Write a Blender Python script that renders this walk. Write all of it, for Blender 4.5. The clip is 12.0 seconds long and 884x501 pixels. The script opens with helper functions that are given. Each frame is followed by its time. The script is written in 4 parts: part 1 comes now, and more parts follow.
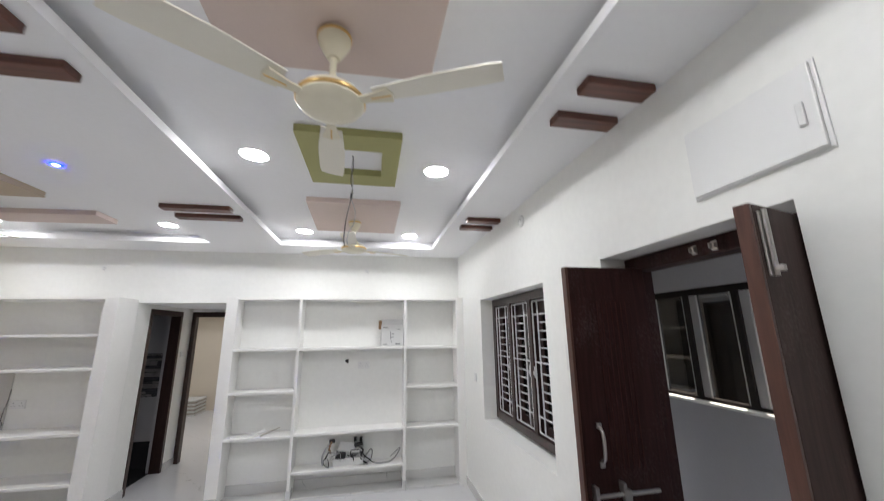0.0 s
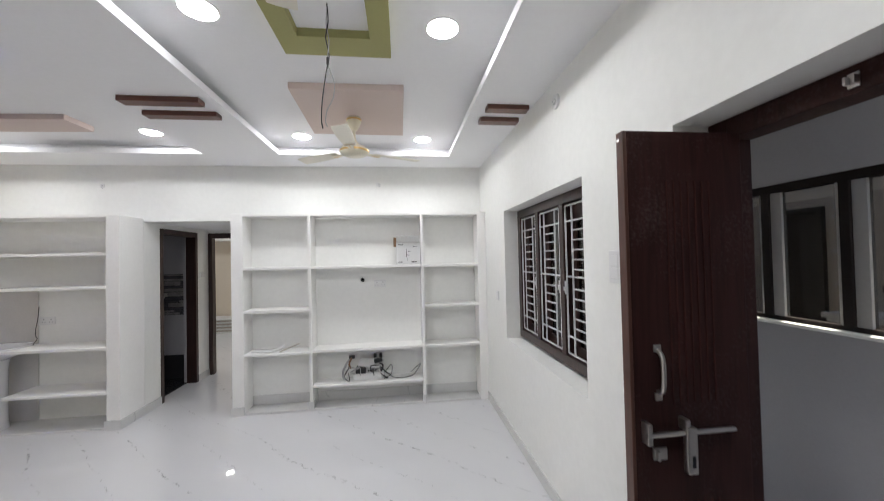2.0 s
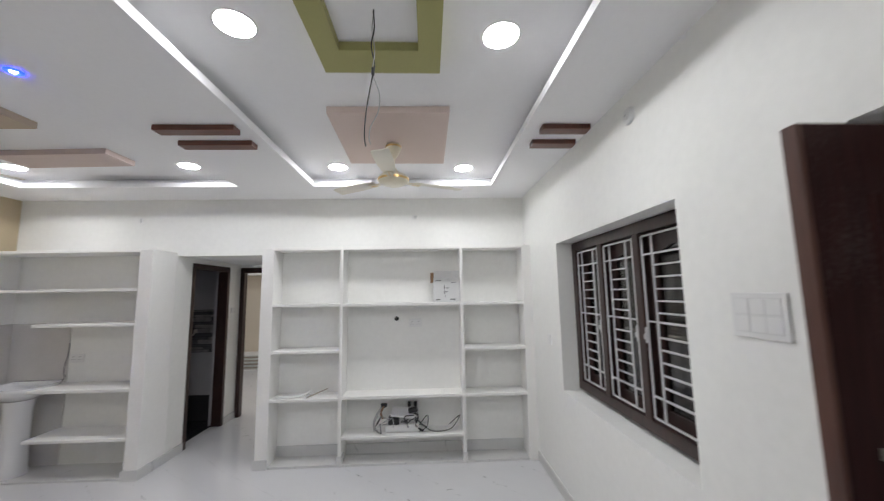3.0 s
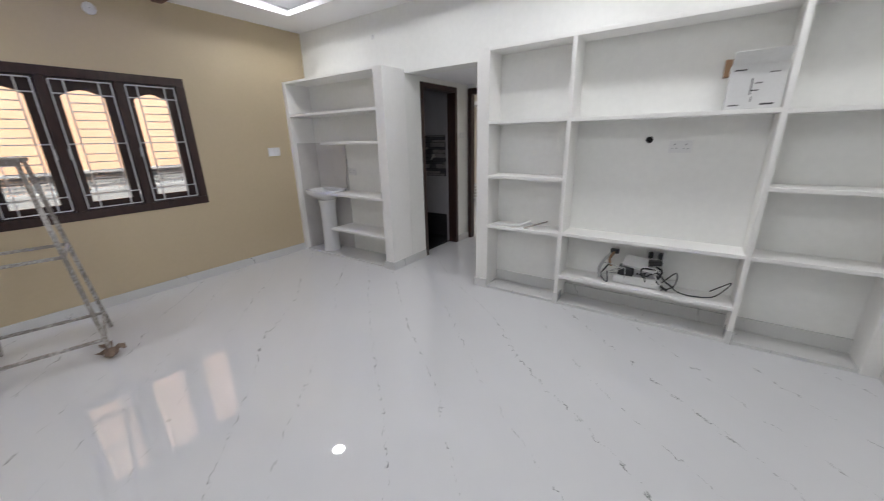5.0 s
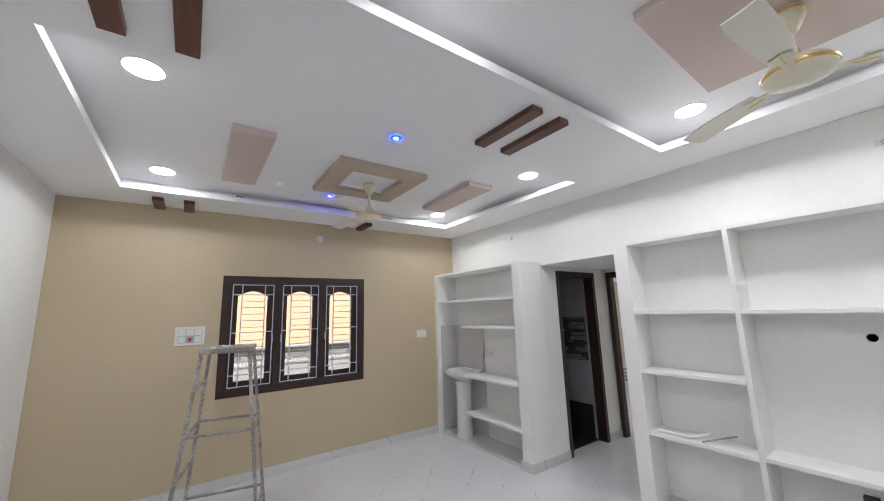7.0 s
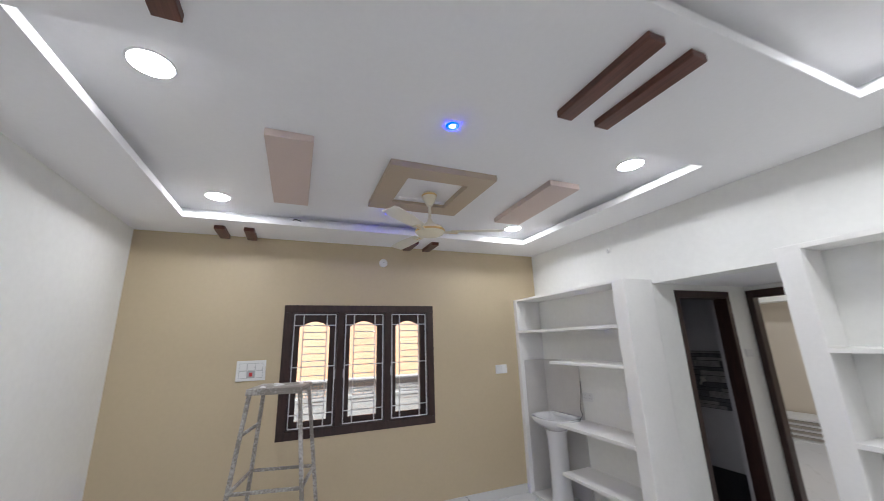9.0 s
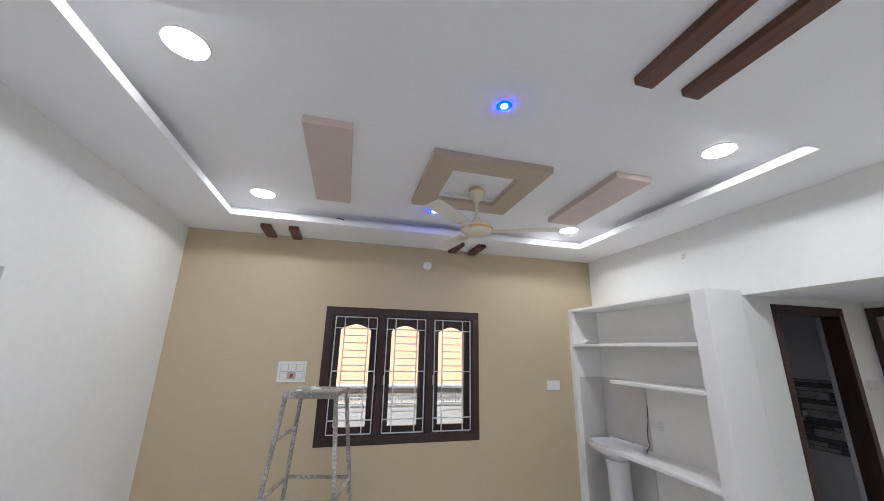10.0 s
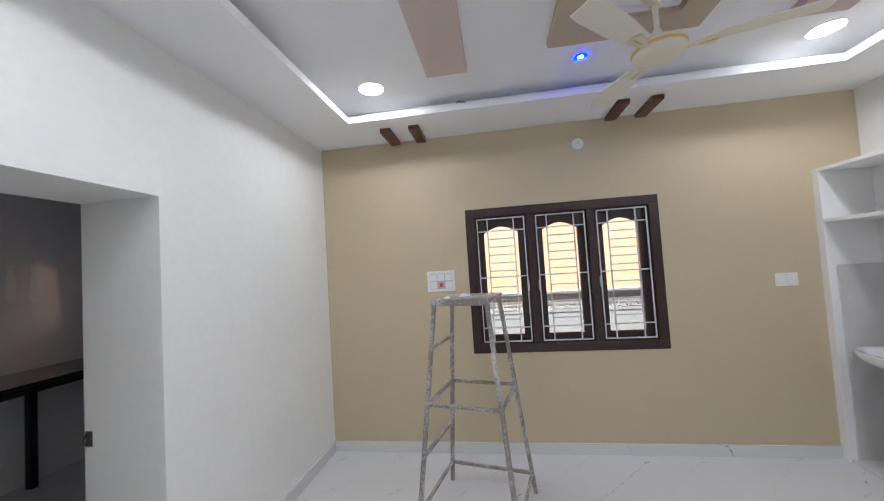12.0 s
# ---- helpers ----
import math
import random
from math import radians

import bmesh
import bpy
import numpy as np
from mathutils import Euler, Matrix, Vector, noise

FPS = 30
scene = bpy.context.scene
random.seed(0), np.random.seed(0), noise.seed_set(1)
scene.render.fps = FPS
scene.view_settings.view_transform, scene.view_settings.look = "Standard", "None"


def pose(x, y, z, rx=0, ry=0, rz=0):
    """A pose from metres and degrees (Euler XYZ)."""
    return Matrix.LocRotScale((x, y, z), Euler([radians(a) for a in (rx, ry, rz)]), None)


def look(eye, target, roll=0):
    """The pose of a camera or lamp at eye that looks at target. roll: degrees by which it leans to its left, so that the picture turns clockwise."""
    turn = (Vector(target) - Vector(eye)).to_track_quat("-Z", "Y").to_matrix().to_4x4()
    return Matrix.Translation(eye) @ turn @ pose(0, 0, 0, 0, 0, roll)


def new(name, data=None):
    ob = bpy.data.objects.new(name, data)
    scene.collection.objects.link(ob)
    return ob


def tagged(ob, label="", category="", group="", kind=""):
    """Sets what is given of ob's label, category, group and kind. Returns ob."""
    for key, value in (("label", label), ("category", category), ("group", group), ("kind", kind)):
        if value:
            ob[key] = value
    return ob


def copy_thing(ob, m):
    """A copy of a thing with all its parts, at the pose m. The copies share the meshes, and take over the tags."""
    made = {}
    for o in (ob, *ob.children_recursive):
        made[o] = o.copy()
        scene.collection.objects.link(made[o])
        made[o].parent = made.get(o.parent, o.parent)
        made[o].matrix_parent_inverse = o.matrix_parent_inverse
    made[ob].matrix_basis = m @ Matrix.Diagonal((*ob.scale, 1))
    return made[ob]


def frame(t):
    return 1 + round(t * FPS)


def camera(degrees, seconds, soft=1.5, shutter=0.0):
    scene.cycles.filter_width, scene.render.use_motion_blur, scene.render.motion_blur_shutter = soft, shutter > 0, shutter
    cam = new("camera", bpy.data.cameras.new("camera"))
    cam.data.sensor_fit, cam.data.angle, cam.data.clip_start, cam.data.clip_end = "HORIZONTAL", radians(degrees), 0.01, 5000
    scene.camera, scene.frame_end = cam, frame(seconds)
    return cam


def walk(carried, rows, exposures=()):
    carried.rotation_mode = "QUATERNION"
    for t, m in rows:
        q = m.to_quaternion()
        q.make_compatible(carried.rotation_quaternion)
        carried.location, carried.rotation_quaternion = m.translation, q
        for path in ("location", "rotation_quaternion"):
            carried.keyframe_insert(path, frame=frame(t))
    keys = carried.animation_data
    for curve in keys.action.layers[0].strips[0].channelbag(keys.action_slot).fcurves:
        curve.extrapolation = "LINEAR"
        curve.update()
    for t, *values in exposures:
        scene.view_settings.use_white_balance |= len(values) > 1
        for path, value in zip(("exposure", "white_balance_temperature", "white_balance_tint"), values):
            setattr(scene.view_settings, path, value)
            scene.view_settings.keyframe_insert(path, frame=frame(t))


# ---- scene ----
cam = camera(102.3, 12.0, soft=0.7, shutter=0.35)
PATH = [
    (0, (0.178, 0.429, 1.73), (0.557, 2.343, 2.169), -0.8),
    (0.5, (0.228, 0.529, 1.665), (0.698, 2.469, 1.799), -3.9),
    (1, (0.274, 0.656, 1.621), (0.57, 2.634, 1.613), -4.5),
    (1.5, (0.331, 0.775, 1.61), (0.56, 2.761, 1.551), -2.7),
    (2, (0.352, 0.879, 1.626), (0.583, 2.865, 1.663), -1.3),
    (2.5, (0.269, 1.011, 1.682), (0.462, 2.979, 1.984), -0.2),
    (3, (0.246, 1.207, 1.658), (0.327, 3.192, 1.889), -1.0),
    (3.5, (0.33, 1.466, 1.62), (-0.038, 3.432, 1.595), -1.5),
    (3.7, (0.339, 1.547, 1.589), (-0.128, 3.489, 1.491), -1.3),
    (5.3, (0.185, 1.966, 1.424), (-1.061, 3.385, 0.766), -1.9),
    (5.5, (0.193, 1.964, 1.429), (-1.167, 3.286, 0.792), -1.7),
    (6, (0.208, 1.96, 1.463), (-1.324, 3.169, 1.023), 0.4),
    (6.5, (0.195, 1.901, 1.547), (-1.368, 3.144, 1.648), -0.3),
    (7, (0.22, 1.894, 1.608), (-1.393, 3.028, 1.944), -1.8),
    (7.2, (0.222, 1.938, 1.599), (-1.428, 3.022, 1.916), -1.9),
    (8.8, (-0.217, 2.191, 1.654), (-1.974, 3.029, 2.11), -2.7),
    (9, (-0.266, 2.245, 1.66), (-2.058, 2.986, 2.15), -1.8),
    (9.5, (-0.37, 2.335, 1.648), (-2.26, 2.844, 2.058), -2.7),
    (10, (-0.49, 2.329, 1.663), (-2.354, 2.819, 2.198), 1.1),
    (10.5, (-0.653, 2.302, 1.637), (-2.571, 2.688, 2.053), -0.8),
    (11, (-0.85, 2.329, 1.618), (-2.831, 2.344, 1.892), -1.1),
    (11.5, (-1.01, 2.36, 1.607), (-2.992, 2.214, 1.832), -3.7),
    (12, (-1.042, 2.38, 1.57), (-3.018, 2.087, 1.661), -3.6),
]
walk(cam, [(t, look(eye, target, roll)) for t, eye, target, roll in PATH], [(0, 1.1, 6450, 10), (2, 1.1, 6450, 10), (3.5, 0.84, 6450, 10), (5.5, 0.95, 6400, 10), (7, 1.03, 6350, 10), (9, 1.03, 6300, 10), (12, 1.1, 6150, 10)])

# ---- light of day ----
world = bpy.data.worlds.new("sky")
scene.world = world
world.use_nodes = True
_n, _l = world.node_tree.nodes, world.node_tree.links
_n.clear()
_sky = _n.new("ShaderNodeTexSky")
_sky.sky_type, _sky.sun_disc = "NISHITA", False
_sky.sun_elevation, _sky.sun_rotation = radians(62), radians(75)
_bg, _out = _n.new("ShaderNodeBackground"), _n.new("ShaderNodeOutputWorld")
_bg.inputs["Strength"].default_value = 0.15
_l.new(_sky.outputs[0], _bg.inputs[0])
_l.new(_bg.outputs[0], _out.inputs[0])
_sun = bpy.data.lights.new("sun", "SUN")
_sun.energy, _sun.angle, _sun.color = 5.0, radians(0.5), (1.0, 0.93, 0.82)
sun_ob = new("sun", _sun)
sun_ob.matrix_world = look((11.35, 2.84, 22), (0, 0, 0))

LAMP = 53.0      # radiance of the round ceiling lights


# ---- materials ----
def mat(name, base, rough=0.5, metal=0.0, spec=0.5, vary=0.06, scale=3.0, fine=60.0, bump=0.0, bump_scale=200.0, coat=0.0, emit=None, power=0.0):
    m = bpy.data.materials.new(name)
    m.use_nodes = True
    nt = m.node_tree
    b = nt.nodes["Principled BSDF"]
    b.inputs["Roughness"].default_value = rough
    b.inputs["Metallic"].default_value = metal
    b.inputs["Specular IOR Level"].default_value = spec
    b.inputs["Coat Weight"].default_value = coat
    tc = nt.nodes.new("ShaderNodeTexCoord")
    if vary > 0:
        n1, n2 = nt.nodes.new("ShaderNodeTexNoise"), nt.nodes.new("ShaderNodeTexNoise")
        n1.inputs["Scale"].default_value, n2.inputs["Scale"].default_value = scale, fine
        n1.inputs["Detail"].default_value = 5
        nt.links.new(tc.outputs["Object"], n1.inputs["Vector"])
        nt.links.new(tc.outputs["Object"], n2.inputs["Vector"])
        add = nt.nodes.new("ShaderNodeMath")
        add.operation = "MULTIPLY_ADD"
        add.inputs[1].default_value = 0.6
        nt.links.new(n1.outputs[0], add.inputs[0])
        mul = nt.nodes.new("ShaderNodeMath")
        mul.operation = "MULTIPLY"
        mul.inputs[1].default_value = 0.4
        nt.links.new(n2.outputs[0], mul.inputs[0])
        nt.links.new(mul.outputs[0], add.inputs[2])
        ramp = nt.nodes.new("ShaderNodeValToRGB")
        ramp.color_ramp.elements[0].position, ramp.color_ramp.elements[1].position = 0.3, 0.7
        ramp.color_ramp.elements[0].color = (*[c * (1 - vary) for c in base], 1)
        ramp.color_ramp.elements[1].color = (*[min(1, c * (1 + vary)) for c in base], 1)
        nt.links.new(add.outputs[0], ramp.inputs[0])
        nt.links.new(ramp.outputs[0], b.inputs["Base Color"])
    else:
        b.inputs["Base Color"].default_value = (*base, 1)
    if bump > 0:
        nb, bp = nt.nodes.new("ShaderNodeTexNoise"), nt.nodes.new("ShaderNodeBump")
        nb.inputs["Scale"].default_value, nb.inputs["Detail"].default_value = bump_scale, 4
        bp.inputs["Strength"].default_value, bp.inputs["Distance"].default_value = bump, 0.002
        nt.links.new(tc.outputs["Object"], nb.inputs["Vector"])
        nt.links.new(nb.outputs[0], bp.inputs["Height"])
        nt.links.new(bp.outputs[0], b.inputs["Normal"])
    if emit:
        b.inputs["Emission Color"].default_value = (*emit, 1)
        b.inputs["Emission Strength"].default_value = power
    return m


def wood(name, dark, light, rough=0.4, stretch=(1, 14, 14), scale=4.0, coat=0.2, spec=0.5, dust=0.0):
    """Stained wood with its grain along the object's x axis (or as stretch tells)."""
    m = mat(name, dark, rough, vary=0, coat=coat, spec=spec)
    nt = m.node_tree
    b = nt.nodes["Principled BSDF"]
    tc = nt.nodes.new("ShaderNodeTexCoord")
    mp = nt.nodes.new("ShaderNodeMapping")
    mp.inputs["Scale"].default_value = stretch
    ns = nt.nodes.new("ShaderNodeTexNoise")
    ns.inputs["Scale"].default_value, ns.inputs["Detail"].default_value, ns.inputs["Distortion"].default_value = scale, 7, 0.6
    ramp = nt.nodes.new("ShaderNodeValToRGB")
    ramp.color_ramp.elements[0].position, ramp.color_ramp.elements[1].position = 0.32, 0.72
    ramp.color_ramp.elements[0].color, ramp.color_ramp.elements[1].color = (*dark, 1), (*light, 1)
    bp = nt.nodes.new("ShaderNodeBump")
    bp.inputs["Strength"].default_value, bp.inputs["Distance"].default_value = 0.25, 0.001
    nt.links.new(tc.outputs["Object"], mp.inputs[0])
    nt.links.new(mp.outputs[0], ns.inputs["Vector"])
    nt.links.new(ns.outputs[0], ramp.inputs[0])
    nt.links.new(ns.outputs[0], bp.inputs["Height"])
    nt.links.new(bp.outputs[0], b.inputs["Normal"])
    if dust:
        # chalky building dust rubbed into the stain, in blotches and fine specks
        dn, df, mr, mx = (nt.nodes.new("ShaderNode" + k) for k in ("TexNoise", "TexNoise", "MapRange", "Mix"))
        dn.inputs["Scale"].default_value, dn.inputs["Detail"].default_value = 5.0, 6
        df.inputs["Scale"].default_value, df.inputs["Detail"].default_value = 90.0, 3
        mul = nt.nodes.new("ShaderNodeMath")
        mul.operation = "MULTIPLY"
        for k, n in enumerate((dn, df)):
            nt.links.new(tc.outputs["Object"], n.inputs["Vector"])
            nt.links.new(n.outputs[0], mul.inputs[k])
        mr.inputs["From Min"].default_value, mr.inputs["From Max"].default_value, mr.inputs["To Max"].default_value = 0.28, 0.5, dust * 3
        mx.data_type = "RGBA"
        nt.links.new(mul.outputs[0], mr.inputs[0])
        nt.links.new(mr.outputs[0], mx.inputs[0])
        nt.links.new(ramp.outputs[0], mx.inputs[6])
        mx.inputs[7].default_value = (0.16, 0.14, 0.13, 1)
        nt.links.new(mx.outputs[2], b.inputs["Base Color"])
    else:
        nt.links.new(ramp.outputs[0], b.inputs["Base Color"])
    return m


def marble(name, base, vein, rough, turn, width=0.016, dash=0.492, pitch=2.9):
    """Polished white vitrified tile with broken grey veins that run one way, pitch of them to the metre."""
    m = mat(name, base, rough, vary=0, spec=1.0)
    nt = m.node_tree
    b = nt.nodes["Principled BSDF"]

    def node(kind, **kw):
        n = nt.nodes.new(kind)
        for k, v in kw.items():
            n.inputs[k].default_value = v
        return n

    def math_node(op, a, b_):
        n = nt.nodes.new("ShaderNodeMath")
        n.operation = op
        for k, v in enumerate((a, b_)):
            if isinstance(v, (int, float)):
                n.inputs[k].default_value = v
            elif v is not None:
                nt.links.new(v, n.inputs[k])
        return n.outputs[0]

    def noise_of(vec, scale, detail=3.0, rough_=0.6):
        mp = node("ShaderNodeMapping", Scale=scale)
        n = node("ShaderNodeTexNoise", Scale=1.0, Detail=detail, Roughness=rough_)
        nt.links.new(vec, mp.inputs[0])
        nt.links.new(mp.outputs[0], n.inputs["Vector"])
        return n.outputs[0]
    tc = nt.nodes.new("ShaderNodeTexCoord")
    rot = node("ShaderNodeMapping", Rotation=(0, 0, radians(turn)))
    nt.links.new(tc.outputs["Object"], rot.inputs[0])
    v = rot.outputs[0]
    sep = nt.nodes.new("ShaderNodeSeparateXYZ")
    nt.links.new(v, sep.inputs[0])
    bend = math_node("MULTIPLY", noise_of(v, (0.9, 0.3, 1), 2.0), 2.2)
    jit = math_node("MULTIPLY", noise_of(v, (18, 14, 1), 3.0), 0.3)
    u = math_node("ADD", math_node("ADD", math_node("MULTIPLY", sep.outputs[0], pitch), bend), jit)
    d = math_node("ABSOLUTE", math_node("SUBTRACT", math_node("FRACT", u, None), 0.5), None)
    line = node("ShaderNodeMapRange", **{"From Min": 0.0, "From Max": width, "To Min": 1.0, "To Max": 0.0})
    nt.links.new(d, line.inputs[0])
    mask = node("ShaderNodeMapRange", **{"From Min": dash, "From Max": dash + 0.1})
    nt.links.new(noise_of(v, (19, 11, 1), 4.0, 0.7), mask.inputs[0])
    gaps = node("ShaderNodeMapRange", **{"From Min": 0.33, "From Max": 0.5})
    nt.links.new(noise_of(v, (1.9, 0.9, 1), 2.0), gaps.inputs[0])
    amount = math_node("MULTIPLY", math_node("MULTIPLY", line.outputs[0], mask.outputs[0]), gaps.outputs[0])
    soft = nt.nodes.new("ShaderNodeValToRGB")
    soft.color_ramp.elements[0].color = (*[c * 0.94 for c in base], 1)
    soft.color_ramp.elements[1].color = (*[min(1, c * 1.04) for c in base], 1)
    nt.links.new(noise_of(v, (2.4, 0.8, 1), 5.0), soft.inputs[0])
    mix = nt.nodes.new("ShaderNodeMix")
    mix.data_type = "RGBA"
    nt.links.new(amount, mix.inputs[0])
    nt.links.new(soft.outputs[0], mix.inputs[6])
    mix.inputs[7].default_value = (*vein, 1)
    nt.links.new(mix.outputs[2], b.inputs["Base Color"])
    return m


def clear(name, tint=(1, 1, 1), rough=0.0, ripple=0.0):
    m = bpy.data.materials.new(name)
    m.use_nodes = True
    b = m.node_tree.nodes["Principled BSDF"]
    b.inputs["Base Color"].default_value = (*tint, 1)
    b.inputs["Transmission Weight"].default_value = 1.0
    b.inputs["Roughness"].default_value = rough
    b.inputs["IOR"].default_value = 1.45
    if ripple:
        nt = m.node_tree
        v, bp, tc = nt.nodes.new("ShaderNodeTexVoronoi"), nt.nodes.new("ShaderNodeBump"), nt.nodes.new("ShaderNodeTexCoord")
        v.inputs["Scale"].default_value = 70
        bp.inputs["Strength"].default_value, bp.inputs["Distance"].default_value = ripple, 0.001
        nt.links.new(tc.outputs["Object"], v.inputs["Vector"])
        nt.links.new(v.outputs["Distance"], bp.inputs["Height"])
        nt.links.new(bp.outputs[0], b.inputs["Normal"])
    return m


def splashed(name, steel, paint):
    """Dull steel bar with spatters and runs of dried paint over most of it."""
    m = mat(name, steel, 0.55, vary=0.0, bump=0.3, bump_scale=60)
    nt = m.node_tree
    tc = nt.nodes.new("ShaderNodeTexCoord")
    big, fine = nt.nodes.new("ShaderNodeTexNoise"), nt.nodes.new("ShaderNodeTexNoise")
    big.inputs["Scale"].default_value, big.inputs["Detail"].default_value = 7.0, 3
    fine.inputs["Scale"].default_value, fine.inputs["Detail"].default_value = 65.0, 5
    add, ramp = nt.nodes.new("ShaderNodeMath"), nt.nodes.new("ShaderNodeValToRGB")
    for k, n in enumerate((big, fine)):
        nt.links.new(tc.outputs["Object"], n.inputs["Vector"])
        nt.links.new(n.outputs[0], add.inputs[k])
    ramp.color_ramp.elements[0].position, ramp.color_ramp.elements[1].position = 0.45, 0.64
    half = nt.nodes.new("ShaderNodeMath")
    half.operation = "MULTIPLY"
    half.inputs[1].default_value = 0.5
    nt.links.new(add.outputs[0], half.inputs[0])
    nt.links.new(half.outputs[0], ramp.inputs[0])
    ramp.color_ramp.elements[0].color, ramp.color_ramp.elements[1].color = (*steel, 1), (*paint, 1)
    nt.links.new(ramp.outputs[0], m.node_tree.nodes["Principled BSDF"].inputs["Base Color"])
    return m


M_WALL = mat("white_wall_paint", (0.90, 0.90, 0.87), 0.6, vary=0.035, scale=1.1, fine=24, bump=0.22, bump_scale=90)
M_CEIL = mat("white_gypsum", (0.91, 0.907, 0.914), 0.7, vary=0.02, scale=1.0, fine=40)
M_TAN = mat("tan_wall_paint", (0.585, 0.482, 0.322), 0.5, vary=0.03, scale=1.2, fine=30, bump=0.12, bump_scale=160)
M_FLOOR = marble("polished_floor", (0.735, 0.735, 0.75), (0.27, 0.28, 0.275), 0.008, -47, width=0.019, dash=0.5)
M_SKIRT = marble("skirting_stone", (0.70, 0.70, 0.69), (0.2, 0.2, 0.2), 0.12, 20, width=0.01, pitch=4.0)
M_SHELF = mat("shelf_paint", (0.91, 0.90, 0.875), 0.45, vary=0.03, scale=3, fine=50, bump=0.1, bump_scale=120)
M_DADO = mat("grey_wall_tile", (0.66, 0.64, 0.62), 0.2, vary=0.06, scale=5, fine=60)
M_DOOR = wood("door_wood", (0.021, 0.0066, 0.0058), (0.041, 0.0135, 0.0115), 0.55, (12, 12, 1), 4, 0.02, 0.2, 0.08)
M_DUSTY = wood("dusty_door_wood", (0.04, 0.021, 0.018), (0.066, 0.037, 0.032), 0.6, (12, 12, 1), 4, 0.02, 0.2, 0.1)
M_FRAME = wood("frame_wood", (0.021, 0.0085, 0.007), (0.046, 0.019, 0.0155), 0.38, (9, 9, 1.5), 4)
M_EDGE = wood("door_edge_wood", (0.06, 0.022, 0.015), (0.11, 0.045, 0.03), 0.45, (12, 12, 1), 4)
M_BATTEN = wood("batten_wood", (0.08, 0.025, 0.015), (0.168, 0.058, 0.036), 0.4, (1, 16, 16), 3)
M_PINK = mat("pink_paint", (0.66, 0.54, 0.49), 0.6, vary=0.02)
M_GREEN = mat("green_paint", (0.40, 0.385, 0.155), 0.6, vary=0.03)
M_OLIVE = mat("beige_paint", (0.54, 0.44, 0.33), 0.6, vary=0.03)
M_CREAM = mat("cream_enamel", (0.82, 0.76, 0.59), 0.3, vary=0.02, coat=0.3)
M_BLADE = mat("blade_enamel", (0.84, 0.80, 0.69), 0.35, vary=0.02, coat=0.2)
M_GOLD = mat("gold_trim", (0.75, 0.52, 0.22), 0.28, metal=1.0, vary=0.05)
M_CHROME = mat("brushed_steel", (0.52, 0.50, 0.475), 0.36, metal=1.0, vary=0.08, fine=120)
M_GRILL = mat("white_enamel_bar", (0.62, 0.62, 0.63), 0.35, vary=0.03)
M_PLASTIC = mat("white_plastic", (0.82, 0.82, 0.81), 0.3, vary=0.01)
M_GROOVE = mat("grey_plastic", (0.45, 0.45, 0.45), 0.4, vary=0.02)
M_GAP = mat("plate_gap", (0.74, 0.74, 0.73), 0.4, vary=0.02)
M_BATH = mat("grey_glazed_tile", (0.42, 0.41, 0.43), 0.15, vary=0.06, scale=6)
M_TILEM = mat("grey_bath_tile", (0.27, 0.26, 0.26), 0.25, vary=0.4, scale=14)
M_RED = mat("red_plastic", (0.6, 0.05, 0.05), 0.35, vary=0.02)
M_BLACK = mat("black_rubber", (0.018, 0.018, 0.02), 0.5, vary=0.1)
M_CERAMIC = mat("white_ceramic", (0.83, 0.83, 0.84), 0.08, vary=0.01, coat=0.6)
M_STEEL = splashed("paint_splashed_steel", (0.25, 0.225, 0.20), (0.56, 0.54, 0.52))
M_RAG = mat("brown_rag", (0.21, 0.15, 0.11), 0.95, vary=0.35, scale=30, fine=150, bump=0.9, bump_scale=80)
M_CARD = mat("brown_cardboard", (0.27, 0.16, 0.09), 0.85, vary=0.12, scale=9)
M_CARTON = mat("white_carton", (0.74, 0.74, 0.73), 0.6, vary=0.05, scale=8)
M_INK = mat("dark_ink", (0.06, 0.06, 0.06), 0.6, vary=0.05)
# near-black of the porch window posts, also the painted shadow gap at the leaf's hinge
M_DARKPOST_SHADE = mat("dark_post_and_gap_shade", (0.024, 0.02, 0.019), 0.8, vary=0.1, spec=0.05)
M_DARKDOOR_SHADE = mat("dark_door_and_niche_shade", (0.045, 0.036, 0.028), 0.5, vary=0.15, scale=6)
M_MOTIF = mat("brown_motif_glaze", (0.16, 0.085, 0.06), 0.3, vary=0.4, scale=30)
M_REED = wood("reeded_wood", (0.035, 0.011, 0.009), (0.06, 0.018, 0.014), 0.5, (12, 12, 1), 4, 0.02, 0.2)
M_STILE = mat("pale_grey_sash", (0.36, 0.355, 0.35), 0.5, vary=0.05)
M_GREYWALL = mat("grey_porch_paint", (0.365, 0.365, 0.39), 0.6, vary=0.05, scale=2)
M_GLASS = clear("patterned_glass", (0.98, 0.98, 0.975), 0.015, 0.12)
M_TINT = clear("tinted_glass", (0.2, 0.195, 0.19), 0.02)
M_SMOKE = clear("smoked_glass", (0.17, 0.165, 0.155), 0.02)
M_LIGHT = mat("light_diffuser", (0.9, 0.9, 0.9), 0.4, vary=0, emit=(0.977, 0.987, 1.01), power=LAMP)
M_BLUE = mat("blue_lamp_ring", (0.1, 0.15, 0.9), 0.4, vary=0, emit=(0.001, 0.003, 1.0), power=26.0)
M_BLUECORE = mat("blue_lamp_core", (0.8, 0.85, 1.0), 0.4, vary=0, emit=(0.75, 0.85, 1.0), power=30.0)
M_NEIGHBOUR = mat("yellow_house_paint", (0.74, 0.47, 0.305), 0.8, vary=0.08, scale=1.2)
